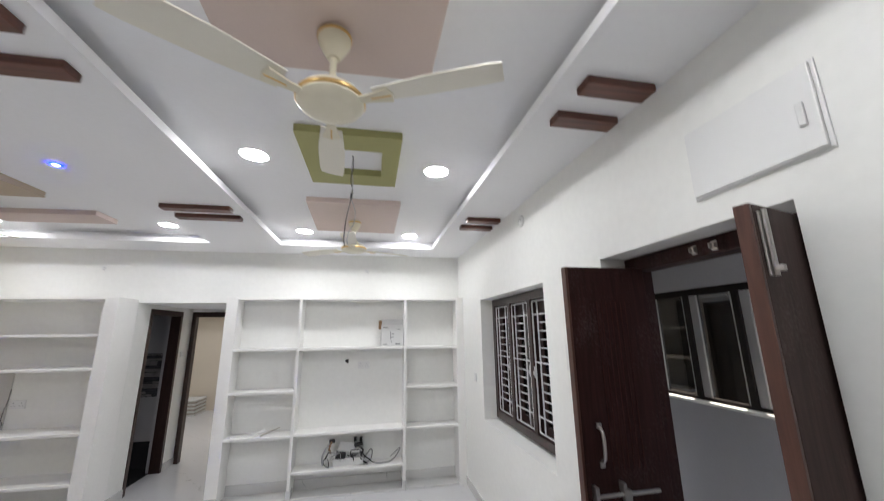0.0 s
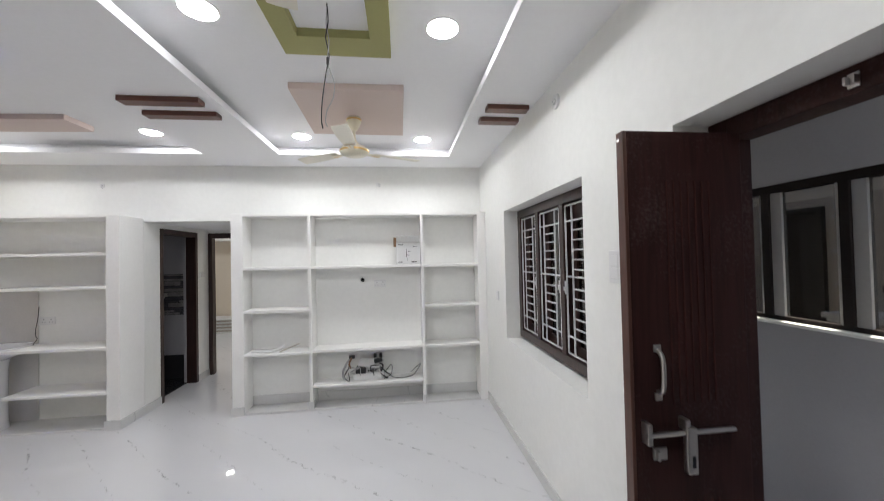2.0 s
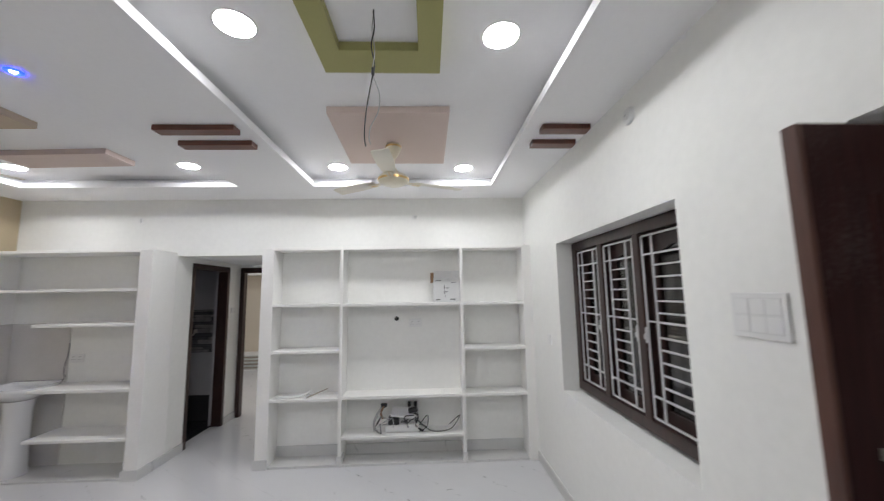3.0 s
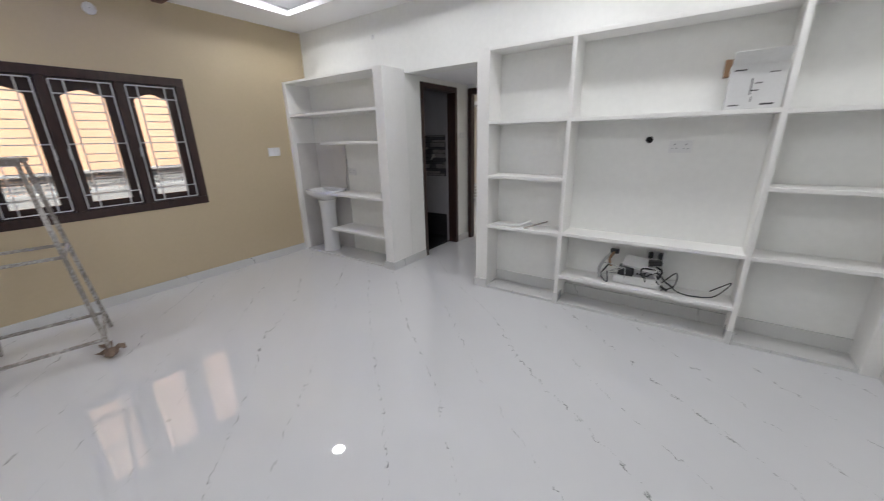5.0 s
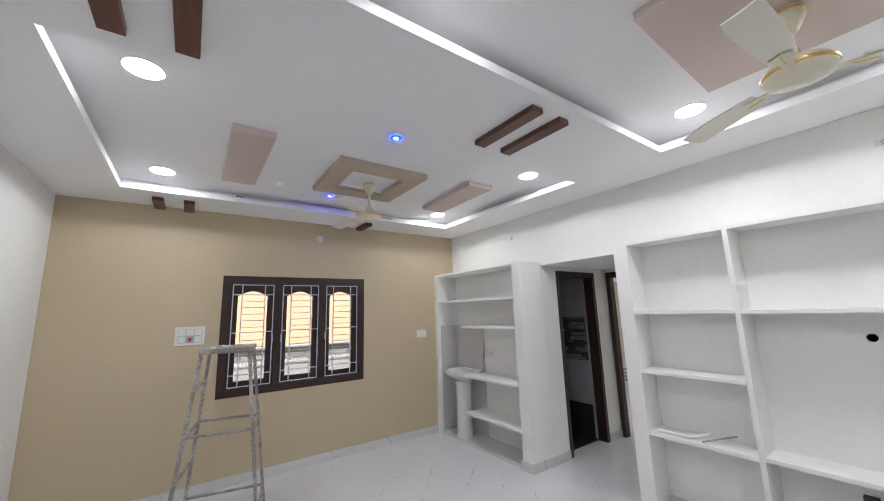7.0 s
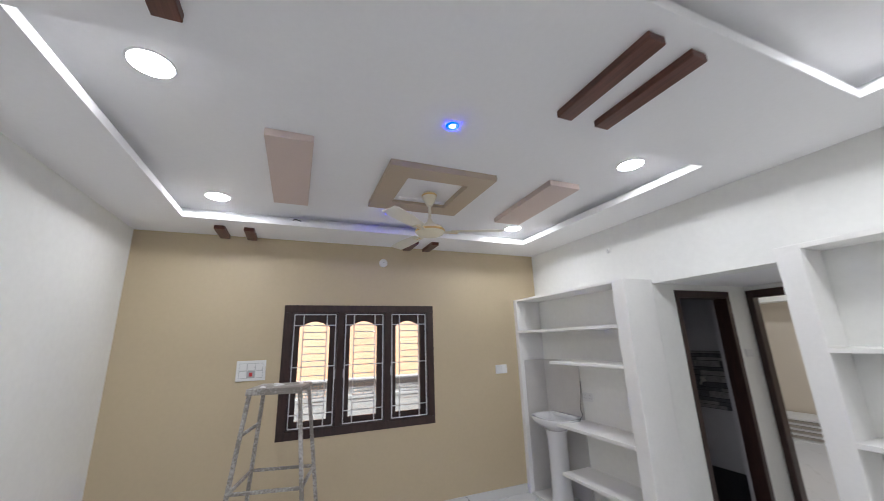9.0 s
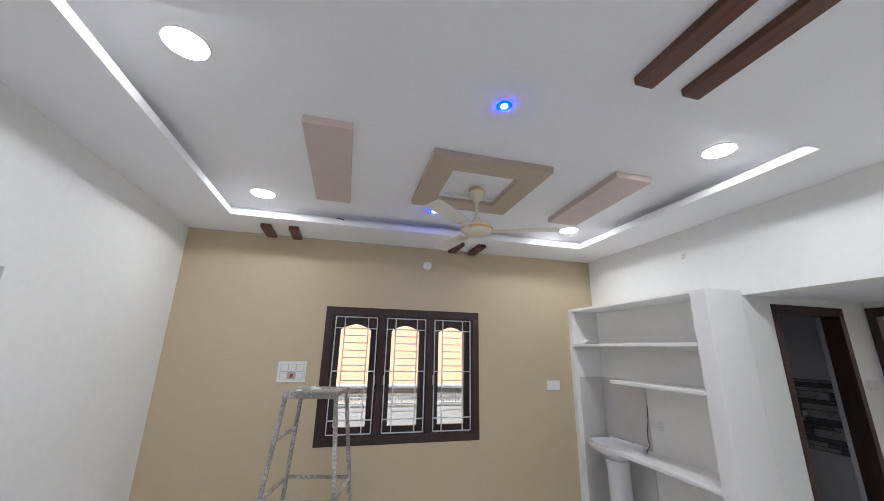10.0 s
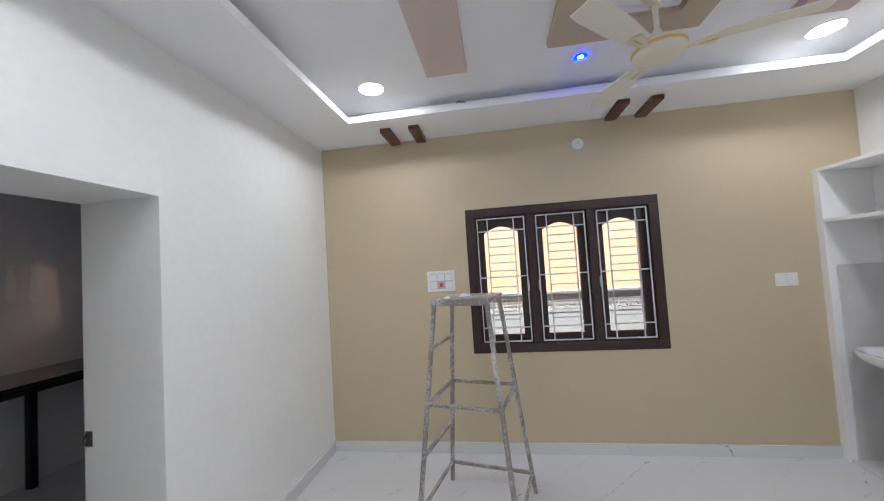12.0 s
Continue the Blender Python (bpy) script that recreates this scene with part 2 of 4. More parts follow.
M_COMPOUND = mat("weathered_whitewash", (0.34, 0.366, 0.39), 0.8, vary=0.05, scale=2)
M_EARTH = mat("dry_earth", (0.44, 0.39, 0.32), 0.95, vary=0.2, scale=2)
M_BEDROOM = mat("cream_wall_paint", (0.74, 0.66, 0.55), 0.6, vary=0.03)
M_TILEW = mat("white_bath_tile", (0.74, 0.75, 0.77), 0.15, vary=0.05, scale=6)
M_TILED = mat("slate_bath_tile", (0.10, 0.10, 0.11), 0.25, vary=0.5, scale=14)
M_TILEB = mat("black_bath_tile", (0.035, 0.034, 0.038), 0.15, vary=0.2)
M_GRANITE = mat("black_granite", (0.012, 0.012, 0.016), 0.1, vary=0.3, scale=90, fine=300)
M_STACK = mat("stacked_tile_edges", (0.42, 0.38, 0.33), 0.7, vary=0.25, scale=12)


# ---- building tools ----
def box(bm, x0, x1, y0, y1, z0, z1, bevel=0.0):
    vs = [bm.verts.new((x, y, z)) for x in (x0, x1) for y in (y0, y1) for z in (z0, z1)]
    fs = [bm.faces.new([vs[i] for i in q]) for q in ((0, 1, 3, 2), (4, 6, 7, 5), (0, 4, 5, 1), (2, 3, 7, 6), (0, 2, 6, 4), (1, 5, 7, 3))]
    if bevel:
        es = list({e for f in fs for e in f.edges})
        bmesh.ops.bevel(bm, geom=es, offset=bevel, segments=2, affect="EDGES", profile=0.6)
    return bm


def boxes(*lots, bevel=0.0):
    bm = bmesh.new()
    for b in lots:
        box(bm, *b, bevel=bevel)
    return bm


def lathe(profile, seg=32, bm=None, cx=0.0, cy=0.0):
    """A turned body: profile of (radius, height) from one end to the other."""
    bm = bm or bmesh.new()
    rings = []
    for r, z in profile:
        if r < 1e-5:
            rings.append([bm.verts.new((cx, cy, z))])
        else:
            rings.append([bm.verts.new((cx + r * math.cos(2 * math.pi * i / seg), cy + r * math.sin(2 * math.pi * i / seg), z)) for i in range(seg)])
    for a, b in zip(rings, rings[1:]):
        for i in range(seg):
            j = (i + 1) % seg
            vs = [a[i % len(a)], a[j % len(a)], b[j % len(b)], b[i % len(b)]]
            vs = [v for k, v in enumerate(vs) if v not in vs[:k]]
            if len(vs) > 2:
                bm.faces.new(vs)
    bmesh.ops.recalc_face_normals(bm, faces=bm.faces)
    return bm


def prism(points, z0, z1, bevel=0.0):
    """An upright prism over a plan of (x, y) points."""
    bm = bmesh.new()
    lo = [bm.verts.new((x, y, z0)) for x, y in points]
    hi = [bm.verts.new((x, y, z1)) for x, y in points]
    bm.faces.new(lo[::-1])
    bm.faces.new(hi)
    n = len(points)
    for i in range(n):
        bm.faces.new([lo[i], lo[(i + 1) % n], hi[(i + 1) % n], hi[i]])
    bmesh.ops.recalc_face_normals(bm, faces=bm.faces)
    if bevel:
        bmesh.ops.bevel(bm, geom=list(bm.edges), offset=bevel, segments=2, affect="EDGES", profile=0.6)
    return bm


def tube(points, radius, seg=8, smooth=True):
    """A round bar along a line of points."""
    pts = [Vector(p) for p in points]
    if smooth and len(pts) > 2:
        out = []
        for i in range(len(pts) - 1):
            p0, p1, p2, p3 = pts[max(i - 1, 0)], pts[i], pts[i + 1], pts[min(i + 2, len(pts) - 1)]
            for k in range(6):
                t = k / 6
                out.append(0.5 * (2 * p1 + (p2 - p0) * t + (2 * p0 - 5 * p1 + 4 * p2 - p3) * t * t + (3 * p1 - p0 - 3 * p2 + p3) * t ** 3))
        pts = out + [pts[-1]]
    bm = bmesh.new()
    rings, up = [], Vector((0.13, 0.31, 0.94))
    for i, p in enumerate(pts):
        d = (pts[min(i + 1, len(pts) - 1)] - pts[max(i - 1, 0)]).normalized()
        a = d.cross(up)
        a = (a if a.length > 1e-3 else d.cross(Vector((1, 0, 0)))).normalized()
        b = d.cross(a)
        rings.append([bm.verts.new(p + radius * (math.cos(2 * math.pi * k / seg) * a + math.sin(2 * math.pi * k / seg) * b)) for k in range(seg)])
    for r, s in zip(rings, rings[1:]):
        for k in range(seg):
            bm.faces.new([r[k], r[(k + 1) % seg], s[(k + 1) % seg], s[k]])
    bm.faces.new(rings[0][::-1])
    bm.faces.new(rings[-1])
    bmesh.ops.recalc_face_normals(bm, faces=bm.faces)
    return bm


def mesh_of(name, bm, material, smooth=False):
    me = bpy.data.meshes.new(name)
    bmesh.ops.recalc_face_normals(bm, faces=bm.faces)
    bm.to_mesh(me)
    bm.free()
    me.materials.append(material)
    if smooth:
        me.polygons.foreach_set("use_smooth", [True] * len(me.polygons))
        me.set_sharp_from_angle(angle=radians(38))
    return me


def part(name, bm, material, parent=None, label="", smooth=False):
    ob = new(name, mesh_of(name, bm, material, smooth))
    if parent:
        ob.parent = parent
    return tagged(ob, label)


def thing(name, label, category, at=None, group="", kind=""):
    ob = new(name)
    ob.empty_display_size = 0.1
    if at is not None:
        ob.matrix_basis = at
    return tagged(ob, label, category, group, kind)


def structure(name, bm, material, label, category):
    return tagged(part(name, bm, material), label, category, kind="structure")


def run_boxes(lo, hi, z0, z1, holes):
    """Cells (a0, a1, z0, z1) of a wall that leaves out holes of (a0, a1, z0, z1)."""
    cells, a = [], lo
    for h in sorted(holes):
        if h[0] > a:
            cells.append((a, h[0], z0, z1))
        if h[2] > z0:
            cells.append((h[0], h[1], z0, h[2]))
        if h[3] < z1:
            cells.append((h[0], h[1], h[3], z1))
        a = h[1]
    if a < hi:
        cells.append((a, hi, z0, z1))
    return cells


def wall_x(name, x0, x1, lo, hi, z0, z1, holes, material, label):
    return structure(name, boxes(*[(x0, x1, a, b, c, d) for a, b, c, d in run_boxes(lo, hi, z0, z1, holes)]), material, label, "wall")


def wall_y(name, y0, y1, lo, hi, z0, z1, holes, material, label):
    return structure(name, boxes(*[(a, b, y0, y1, c, d) for a, b, c, d in run_boxes(lo, hi, z0, z1, holes)]), material, label, "wall")


# ---- the plan, in metres ----
EAST, WEST, NORTH, SOUTH = 1.323, -4.09, 5.11, 0.864      # inner faces of the L-shaped hall
HALL_W, HALL_S = -1.25, -2.2                              # the unseen south end of the hall
BORDER, TRAY = 2.703, 2.812                               # lower and upper level of the false ceiling
TOP = 3.0

structure("floor", boxes((-4.32, 1.56, -3.0, 6.42, -0.12, 0.0), (-5.2, 1.56, 6.42, 10.4, -0.12, 0.0)), M_FLOOR, "polished white marble-look floor with short grey veins", "floor")
wall_x("wall_east", EAST, EAST + 0.23, HALL_S, NORTH + 0.23, 0, TOP, [(1.16, 2.035, 0.0, 2.075), (2.68, 4.13, 0.855, 2.043)], M_WALL, "white painted wall with a window and the main door")
wall_x("wall_west", WEST - 0.23, WEST, SOUTH - 0.43, NORTH + 0.23, 0, TOP, [(2.17, 3.665, 0.845, 2.02)], M_TAN, "tan painted accent wall with a grilled window")
wall_y("wall_north", NORTH, NORTH + 0.23, WEST, EAST, 0, TOP, [(-2.43, -1.435, 0.0, 2.085)], M_WALL, "white painted wall with an opening to a passage")
wall_y("wall_south", SOUTH - 0.43, SOUTH, WEST, HALL_W - 0.23, 0, TOP, [(-2.464, -1.62, 0.0, 1.978)], M_WALL, "white painted wall with an opening to the kitchen")
wall_x("wall_hall_west", HALL_W - 0.23, HALL_W, HALL_S, SOUTH, 0, TOP, [], M_WALL, "plain white painted wall")
wall_y("wall_hall_south", HALL_S - 0.23, HALL_S, HALL_W - 0.23, EAST + 0.23, 0, TOP, [], M_WALL, "plain white painted wall")
structure("ceiling", boxes((-4.32, 1.56, -3.2, 6.42, TRAY, TRAY + 0.2), (-5.4, 1.56, 6.42, 10.4, TRAY, TRAY + 0.2)), M_CEIL, "white gypsum false ceiling", "ceiling")

# the lower border of the false ceiling leaves two sunk trays with a gap above their lips
TE, TW = (-0.855, 0.888, 0.45, 4.635), (-3.586, -1.572, 1.342, 4.635)
B1 = BORDER + 0.048
structure("ceiling_border", boxes(
    (WEST, TW[0], SOUTH, NORTH, BORDER, B1), (TW[0], TW[1], SOUTH, TW[2], BORDER, B1), (TW[0], TW[1], TW[3], NORTH, BORDER, B1),
    (TW[1], TE[0], SOUTH, NORTH, BORDER, B1), (TE[0], TE[1], TE[3], NORTH, BORDER, B1), (TE[1], EAST, SOUTH, NORTH, BORDER, B1),
    (HALL_W, TE[0], HALL_S, SOUTH, BORDER, B1), (TE[1], EAST, HALL_S, SOUTH, BORDER, B1), (TE[0], TE[1], HALL_S, TE[2], BORDER, B1)),
    M_CEIL, "white gypsum border with sunk trays", "ceiling")
# closing strips well behind the lips
structure("ceiling_trim", boxes(
    (TW[0] - 0.13, TW[0] - 0.11, SOUTH, NORTH, B1, TRAY), (TW[1] + 0.11, TW[1] + 0.13, SOUTH, NORTH, B1, TRAY),
    (TW[0] - 0.11, TW[1] + 0.11, TW[2] - 0.13, TW[2] - 0.11, B1, TRAY), (TW[0] - 0.11, TW[1] + 0.11, TW[3] + 0.11, TW[3] + 0.13, B1, TRAY),
    (TE[0] - 0.13, TE[0] - 0.11, HALL_S, NORTH, B1, TRAY), (TE[1] + 0.11, TE[1] + 0.13, HALL_S, NORTH, B1, TRAY),
    (TE[0] - 0.11, TE[1] + 0.11, TE[2] - 0.13, TE[2] - 0.11, B1, TRAY), (TE[0] - 0.11, TE[1] + 0.11, TE[3] + 0.11, TE[3] + 0.13, B1, TRAY)),
    M_CEIL, "white gypsum upstand of the ceiling trays", "trim")

# skirting
SK, ST = 0.09, 0.012
structure("baseboard", boxes(
    (EAST - ST, EAST, 2.035, 4.88, 0, SK), (EAST - ST, EAST, HALL_S, 1.16, 0, SK),
    (WEST, WEST + ST, SOUTH, 4.77, 0, SK), (WEST + ST, -2.464, SOUTH, SOUTH + ST, 0, SK),
    (-2.464, -2.464 + ST, SOUTH - 0.43, SOUTH + ST, 0, SK), (-1.62, HALL_W, SOUTH, SOUTH + ST, 0, SK), (HALL_W, HALL_W + ST, HALL_S, SOUTH + ST, 0, SK),
    (-2.43, -2.43 + ST, 4.758, 5.37, 0, SK), (-2.57, -2.43, 4.758, 4.77, 0, SK), (-2.43, -2.43 + ST, 6.14, 6.42, 0, SK),
    (-1.435 - ST, -1.435, 4.868, 6.42, 0, SK), (-1.435, -1.315, 4.868, 4.88, 0, SK), bevel=0.002),
    M_SKIRT, "white stone skirting with grey veins", "skirting")

# ---- passage, bathroom, bedroom, kitchen ----
wall_x("wall_passage_west", -2.55, -2.43, NORTH + 0.23, 6.42, 0, 2.09, [(5.37, 6.14, 0.0, 2.036)], M_WALL, "white passage wall with a bathroom door")
wall_x("wall_passage_east", -1.435, -1.25, NORTH + 0.23, 6.42, 0, 2.09, [], M_WALL, "white passage wall")
structure("ceiling_passage", boxes((-2.55, -1.25, NORTH + 0.23, 6.42, 2.09, 2.2)), M_CEIL, "white passage ceiling", "ceiling")
wall_y("wall_bedroom_south", 6.42, 6.54, -5.2, -0.6, 0, TOP, [(-2.43, -1.435, 0.0, 2.05)], M_WALL, "white wall with the bedroom door")
wall_y("wall_bedroom_north", 10.15, 10.35, -5.2, -0.6, 0, TOP, [], M_BEDROOM, "cream bedroom wall")
wall_x("wall_bedroom_west", -5.2, -5.0, 6.54, 10.15, 0, TOP, [], M_BEDROOM, "cream bedroom wall")
wall_x("wall_bedroom_east", -0.8, -0.6, 6.54, 10.15, 0, TOP, [], M_BEDROOM, "cream bedroom wall")
structure("bedroom_loft", boxes((-5.0, -0.8, 9.75, 10.15, 2.13, 2.22)), M_WALL, "white concrete loft shelf along the bedroom wall", "shelf")
wall_y("wall_bathroom_south", NORTH + 0.23, NORTH + 0.26, -4.09, -2.55, 0, TOP, [], M_TILEW, "tiled bathroom wall")
wall_x("wall_bathroom_west", -4.2, -4.09, NORTH + 0.23, 6.42, 0, TOP, [], M_TILEW, "tiled bathroom wall")
wall_y("wall_bathroom_north", 6.30, 6.42, -4.09, -2.55, 0, TOP, [], M_BATH, "grey glazed tile bathroom wall")
structure("trim_bathroom", boxes((-2.585, -2.552, 6.09, 6.16, 0.012, 1.975), bevel=0.003), M_BATH, "grey tiled edge beside the bathroom door frame", "trim")
structure("floor_bathroom", boxes((-4.09, -2.55, 5.37, 6.30, 0.0, 0.012)), M_TILEB, "dark tiled bathroom floor", "floor")
# the hole is added, out of view, to let daylight into the kitchen
wall_x("wall_kitchen_west", -4.32, -4.09, -2.6, SOUTH - 0.43, 0, TOP, [(-1.0, -0.3, 1.12, 1.84)], M_TILEW, "kitchen wall with pale tiles")
wall_y("wall_kitchen_south", -2.6, -2.4, -4.09, HALL_W - 0.23, 0, TOP, [], M_TILEW, "kitchen wall with pale tiles")


# ---- windows ----
def bar_mesh(length, w, d):
    return mesh_of("bar", boxes((0, w, -d / 2, d / 2, 0, length)), M_GRILL)


def bar(parent, me, at):
    ob = new("bar", me)
    ob.parent, ob.matrix_basis = parent, at
    return ob


def arch_leaf(w, h, side, foot, rise, thick):
    """A wooden shutter leaf with an arch-headed opening, in the y-z plane from the origin."""
    bm = bmesh.new()
    n = 12
    arc = [(w - side - (w - 2 * side) * i / n, h - 0.085 - rise * (abs(2 * i / n - 1)) ** 1.7) for i in range(n + 1)]
    inner = [(side, foot), (w - side, foot)] + arc
    outer = [(0, 0), (w, 0)] + [(w - w * i / n, h) for i in range(n + 1)]
    ring = []
    for x in (0, thick):
        ring.append(([bm.verts.new((x, a, b)) for a, b in outer], [bm.verts.new((x, a, b)) for a, b in inner]))
    m = len(outer)
    for i in range(m):
        j = (i + 1) % m
        for o, q in ring:
            bm.faces.new([o[i], o[j], q[j], q[i]])
        bm.faces.new([ring[0][0][i], ring[1][0][i], ring[1][0][j], ring[0][0][j]])
        bm.faces.new([ring[0][1][i], ring[0][1][j], ring[1][1][j], ring[1][1][i]])
    return bm


def window(name, face, sign, y0, y1, z0, z1, bays, fw, glass, label):
    """A three-bay wooden window whose room side lies at x = face; sign: the way out along x. bays: the (y0, y1) of the clear bays."""
    w = thing(name, label, "window", kind="structure")
    xo = sorted((face, face + sign * 0.075))
    lo, hi = bays[0][0], bays[-1][1]
    zb, zt = z0 + fw, z1 - fw
    part("window_frame", boxes((*xo, y0, y1, z0, zb), (*xo, y0, y1, zt, z1), (*xo, y0, lo, zb, zt), (*xo, hi, y1, zb, zt), bevel=0.004), M_FRAME, w, "dark brown wooden frame")
    for a, b in zip(bays, bays[1:]):
        part("mullion", boxes((*xo, a[1], b[0], zb, zt), bevel=0.004), M_FRAME, w)
    for a, b in bays:
        width, height = b - a, zt - zb
        leaf = part("shutter", arch_leaf(width + 0.006, height + 0.006, 0.073, 0.07, 0.055, 0.03), M_FRAME, w, "dark wooden shutter with an arched pane")
        leaf.location = (face + sign * 0.058 - (0.03 if sign < 0 else 0), a - 0.003, zb - 0.003)
        pane = part("pane", boxes((0.012, 0.017, 0.06, width - 0.066, 0.06, height - 0.08)), glass, leaf, "patterned glass pane")
        pane.visible_shadow = False
        g = new("grille")
        g.parent = w
        g.location = (face + sign * 0.012, a + 0.018, zb + 0.018)
        tagged(g, "white painted steel window grille")
        gw, gh = width - 0.036, height - 0.036
        s = 0.0095
        v = bar_mesh(gh, s, s)
        hz = bar_mesh(gw, s, s)
        lie = pose(0, 0, 0, -90, 0, 0)
        for y in (0, gw):
            bar(g, v, pose(-s / 2, y, 0))
        i0, i1 = gw * 0.22, gw * 0.78
        for y in (i0, i1):
            bar(g, v, pose(-s / 2, y, 0))
        for z in (0, gh, 0.115, gh - 0.105, gh * 0.52):
            bar(g, hz, pose(-s / 2 + 0.003, 0, z) @ lie)
        rung = bar_mesh(i1 - i0, s * 0.9, s * 0.9)
        n = 12
        for k in range(1, n):
            z = 0.115 + (gh - 0.22) * k / n
            if abs(z - gh * 0.52) > 0.03:
                bar(g, rung, pose(-s / 2 + 0.002, i0, z) @ lie)
        yl = gw - 0.002 if (a, b) == bays[0] else -0.012
        part("latch", boxes((-0.014, 0.004, yl, yl + 0.014, gh * 0.4, gh * 0.4 + 0.085), (-0.024, -0.012, yl + 0.003, yl + 0.011, gh * 0.42, gh * 0.42 + 0.03), bevel=0.002), M_GRILL, g, "pale stay latch")
    return w


window("window_1", WEST + 0.006, -1, 2.147, 3.688, 0.82, 2.042, [(2.226, 2.653), (2.716, 3.138), (3.2, 3.614)], 0.075, M_GLASS, "dark brown three-bay window with white grille in the tan wall")
window("window_2", 1.452, 1, 2.683, 4.127, 0.875, 2.04, [(2.755, 3.19), (3.25, 3.63), (3.69, 4.055)], 0.07, M_TINT, "dark brown three-bay window with white grille in a white reveal")


# ---- doors ----
def door_frame(name, label, pieces, wood_=None):
    return structure(name, boxes(*pieces, bevel=0.003), wood_ or M_FRAME, label, "door frame")


door_frame("door_1", "dark brown frame of the open main door", [(1.46, 1.553, 1.162, 1.232, 0, 2.073), (1.46, 1.553, 1.963, 2.033, 0, 2.073), (1.46, 1.553, 1.232, 1.963, 2.003, 2.073)], M_DOOR)
door_frame("door_2", "dark brown bathroom door frame in the passage", [(-2.548, -2.424, 5.372, 5.425, 0, 2.034), (-2.548, -2.424, 6.085, 6.138, 0, 2.034), (-2.548, -2.424, 5.425, 6.085, 1.97, 2.034)])
door_frame("door_3", "dark brown bedroom door frame at the passage end", [(-2.428, -2.372, 6.41, 6.50, 0, 2.048), (-1.495, -1.437, 6.41, 6.50, 0, 2.048), (-2.372, -1.495, 6.41, 6.50, 1.975, 2.048)])
for _y in (1.528, 1.616):
    k = thing("frame_keeper", "small steel bolt keeper on the door frame head", "bolt keeper", pose(1.458, _y, 2.034), group="bolt keepers of the main door")
    part("plate", boxes((-0.004, 0, -0.012, 0.012, -0.018, 0.018), bevel=0.001), M_CHROME, k)
    part("loop", boxes((-0.018, -0.004, -0.012, -0.006, -0.01, 0.01), (-0.018, -0.004, 0.006, 0.012, -0.01, 0.01), bevel=0.001), M_CHROME, k)


def handle(parent, side, x=0.09):
    """A D-shaped pull on the leaf's face; side: which way it stands out along y."""
    h = part("handle", tube([(x, side * 0.004, 1.19), (x, side * 0.024, 1.205), (x, side * 0.029, 1.255), (x, side * 0.024, 1.305), (x, side * 0.004, 1.32)], 0.0075, 10), M_CHROME, parent, "steel pull handle", True)
    for z in (1.315, 1.165):
        part("rose_plate", boxes((x - 0.012, x + 0.012, min(0, side * 0.006), max(0, side * 0.006), z, z + 0.023), bevel=0.002), M_CHROME, h)


def door_leaf(at, side, width, label, aldrop, top=2.01):
    """A narrow leaf from its free edge at the origin to its hinge along x; side: the face that is seen, along y."""
    d = thing("door_leaf", label, "door", at, group="leaves of the main door")
    y0, y1 = sorted((0.0, -side * 0.036))
    part("panel", boxes((0.012, width, y0, y1, 0.02, top), bevel=0.003), M_DOOR if aldrop else M_DUSTY, d)
    part("edge_strip", boxes((0.0, 0.012, y0, y1, 0.02, top), bevel=0.002), M_EDGE, d, "lighter red-brown edge lipping")
    lines = []
    for i in range(7):
        x = width * 0.34 + i * width * 0.36 / 6
        for z0, z1 in ((1.15, 1.85), (0.12, 0.85)):
            lines.append((x, x + 0.004, min(0, side * 0.003), max(0, side * 0.003), z0, z1))
    if aldrop:
        part("moulding", boxes(*lines), M_REED, d, "fine vertical reeding")
    # dark strip on the face that paints the shadow gap between leaf and jamb
    if not aldrop:
        part("gap_shade", boxes((width - 0.055, width, min(0, side * 0.003), max(0, side * 0.003), 0.02, 1.96), bevel=0.001), M_DARKPOST_SHADE, d, "near-black strip painted as the shadow gap at the hinge")
    handle(d, side, 0.09 if aldrop else 0.068)
    if aldrop:
        rod = part("bolt_rod", tube([(0.03, side * 0.028, 1.072), (width * 0.79, side * 0.028, 1.072)], 0.0075, 10), M_CHROME, d, "steel sliding bolt", True)
        s = side
        for gx, ga, gb in ((0.03, 1.042, 1.107), (0.155, 1.077, 1.112)):
            part("bolt_guide", boxes((gx, gx + 0.015, min(0, s * 0.034), max(0, s * 0.034), ga, gb), bevel=0.003), M_CHROME, rod)
        part("hasp", boxes((0.152, 0.186, min(s * 0.02, s * 0.042), max(s * 0.02, s * 0.042), 0.95, 1.09), bevel=0.006), M_CHROME, rod, "steel hasp with a slot")
        part("slot", boxes((0.165, 0.175, min(s * 0.03, s * 0.044), max(s * 0.03, s * 0.044), 0.972, 1.007)), M_BLACK, rod)
        part("lock_escutcheon", boxes((0.065, 0.11, min(0, s * 0.008), max(0, s * 0.008), 0.984, 1.02), (0.07, 0.08, min(0, s * 0.02), max(0, s * 0.02), 0.987, 1.017), bevel=0.002), M_CHROME, d)
    else:
        s = side
        tb = part("tower_bolt", tube([(0.038, s * 0.012, 1.85), (0.038, s * 0.012, 2.02)], 0.006, 8), M_CHROME, d, "steel tower bolt", True)
        part("bolt_plate", boxes((0.026, 0.05, min(0, s * 0.006), max(0, s * 0.006), 1.85, 2.015), bevel=0.002), M_CHROME, tb)
        part("bolt_knob", boxes((0.03, 0.047, min(s * 0.01, s * 0.03), max(s * 0.01, s * 0.03), 1.86, 1.875), bevel=0.003), M_CHROME, tb)
    return d


door_leaf(pose(1.05, 1.914, 0), -1, 0.41, "dark red-brown wooden door leaf standing open with an aldrop bolt", True)
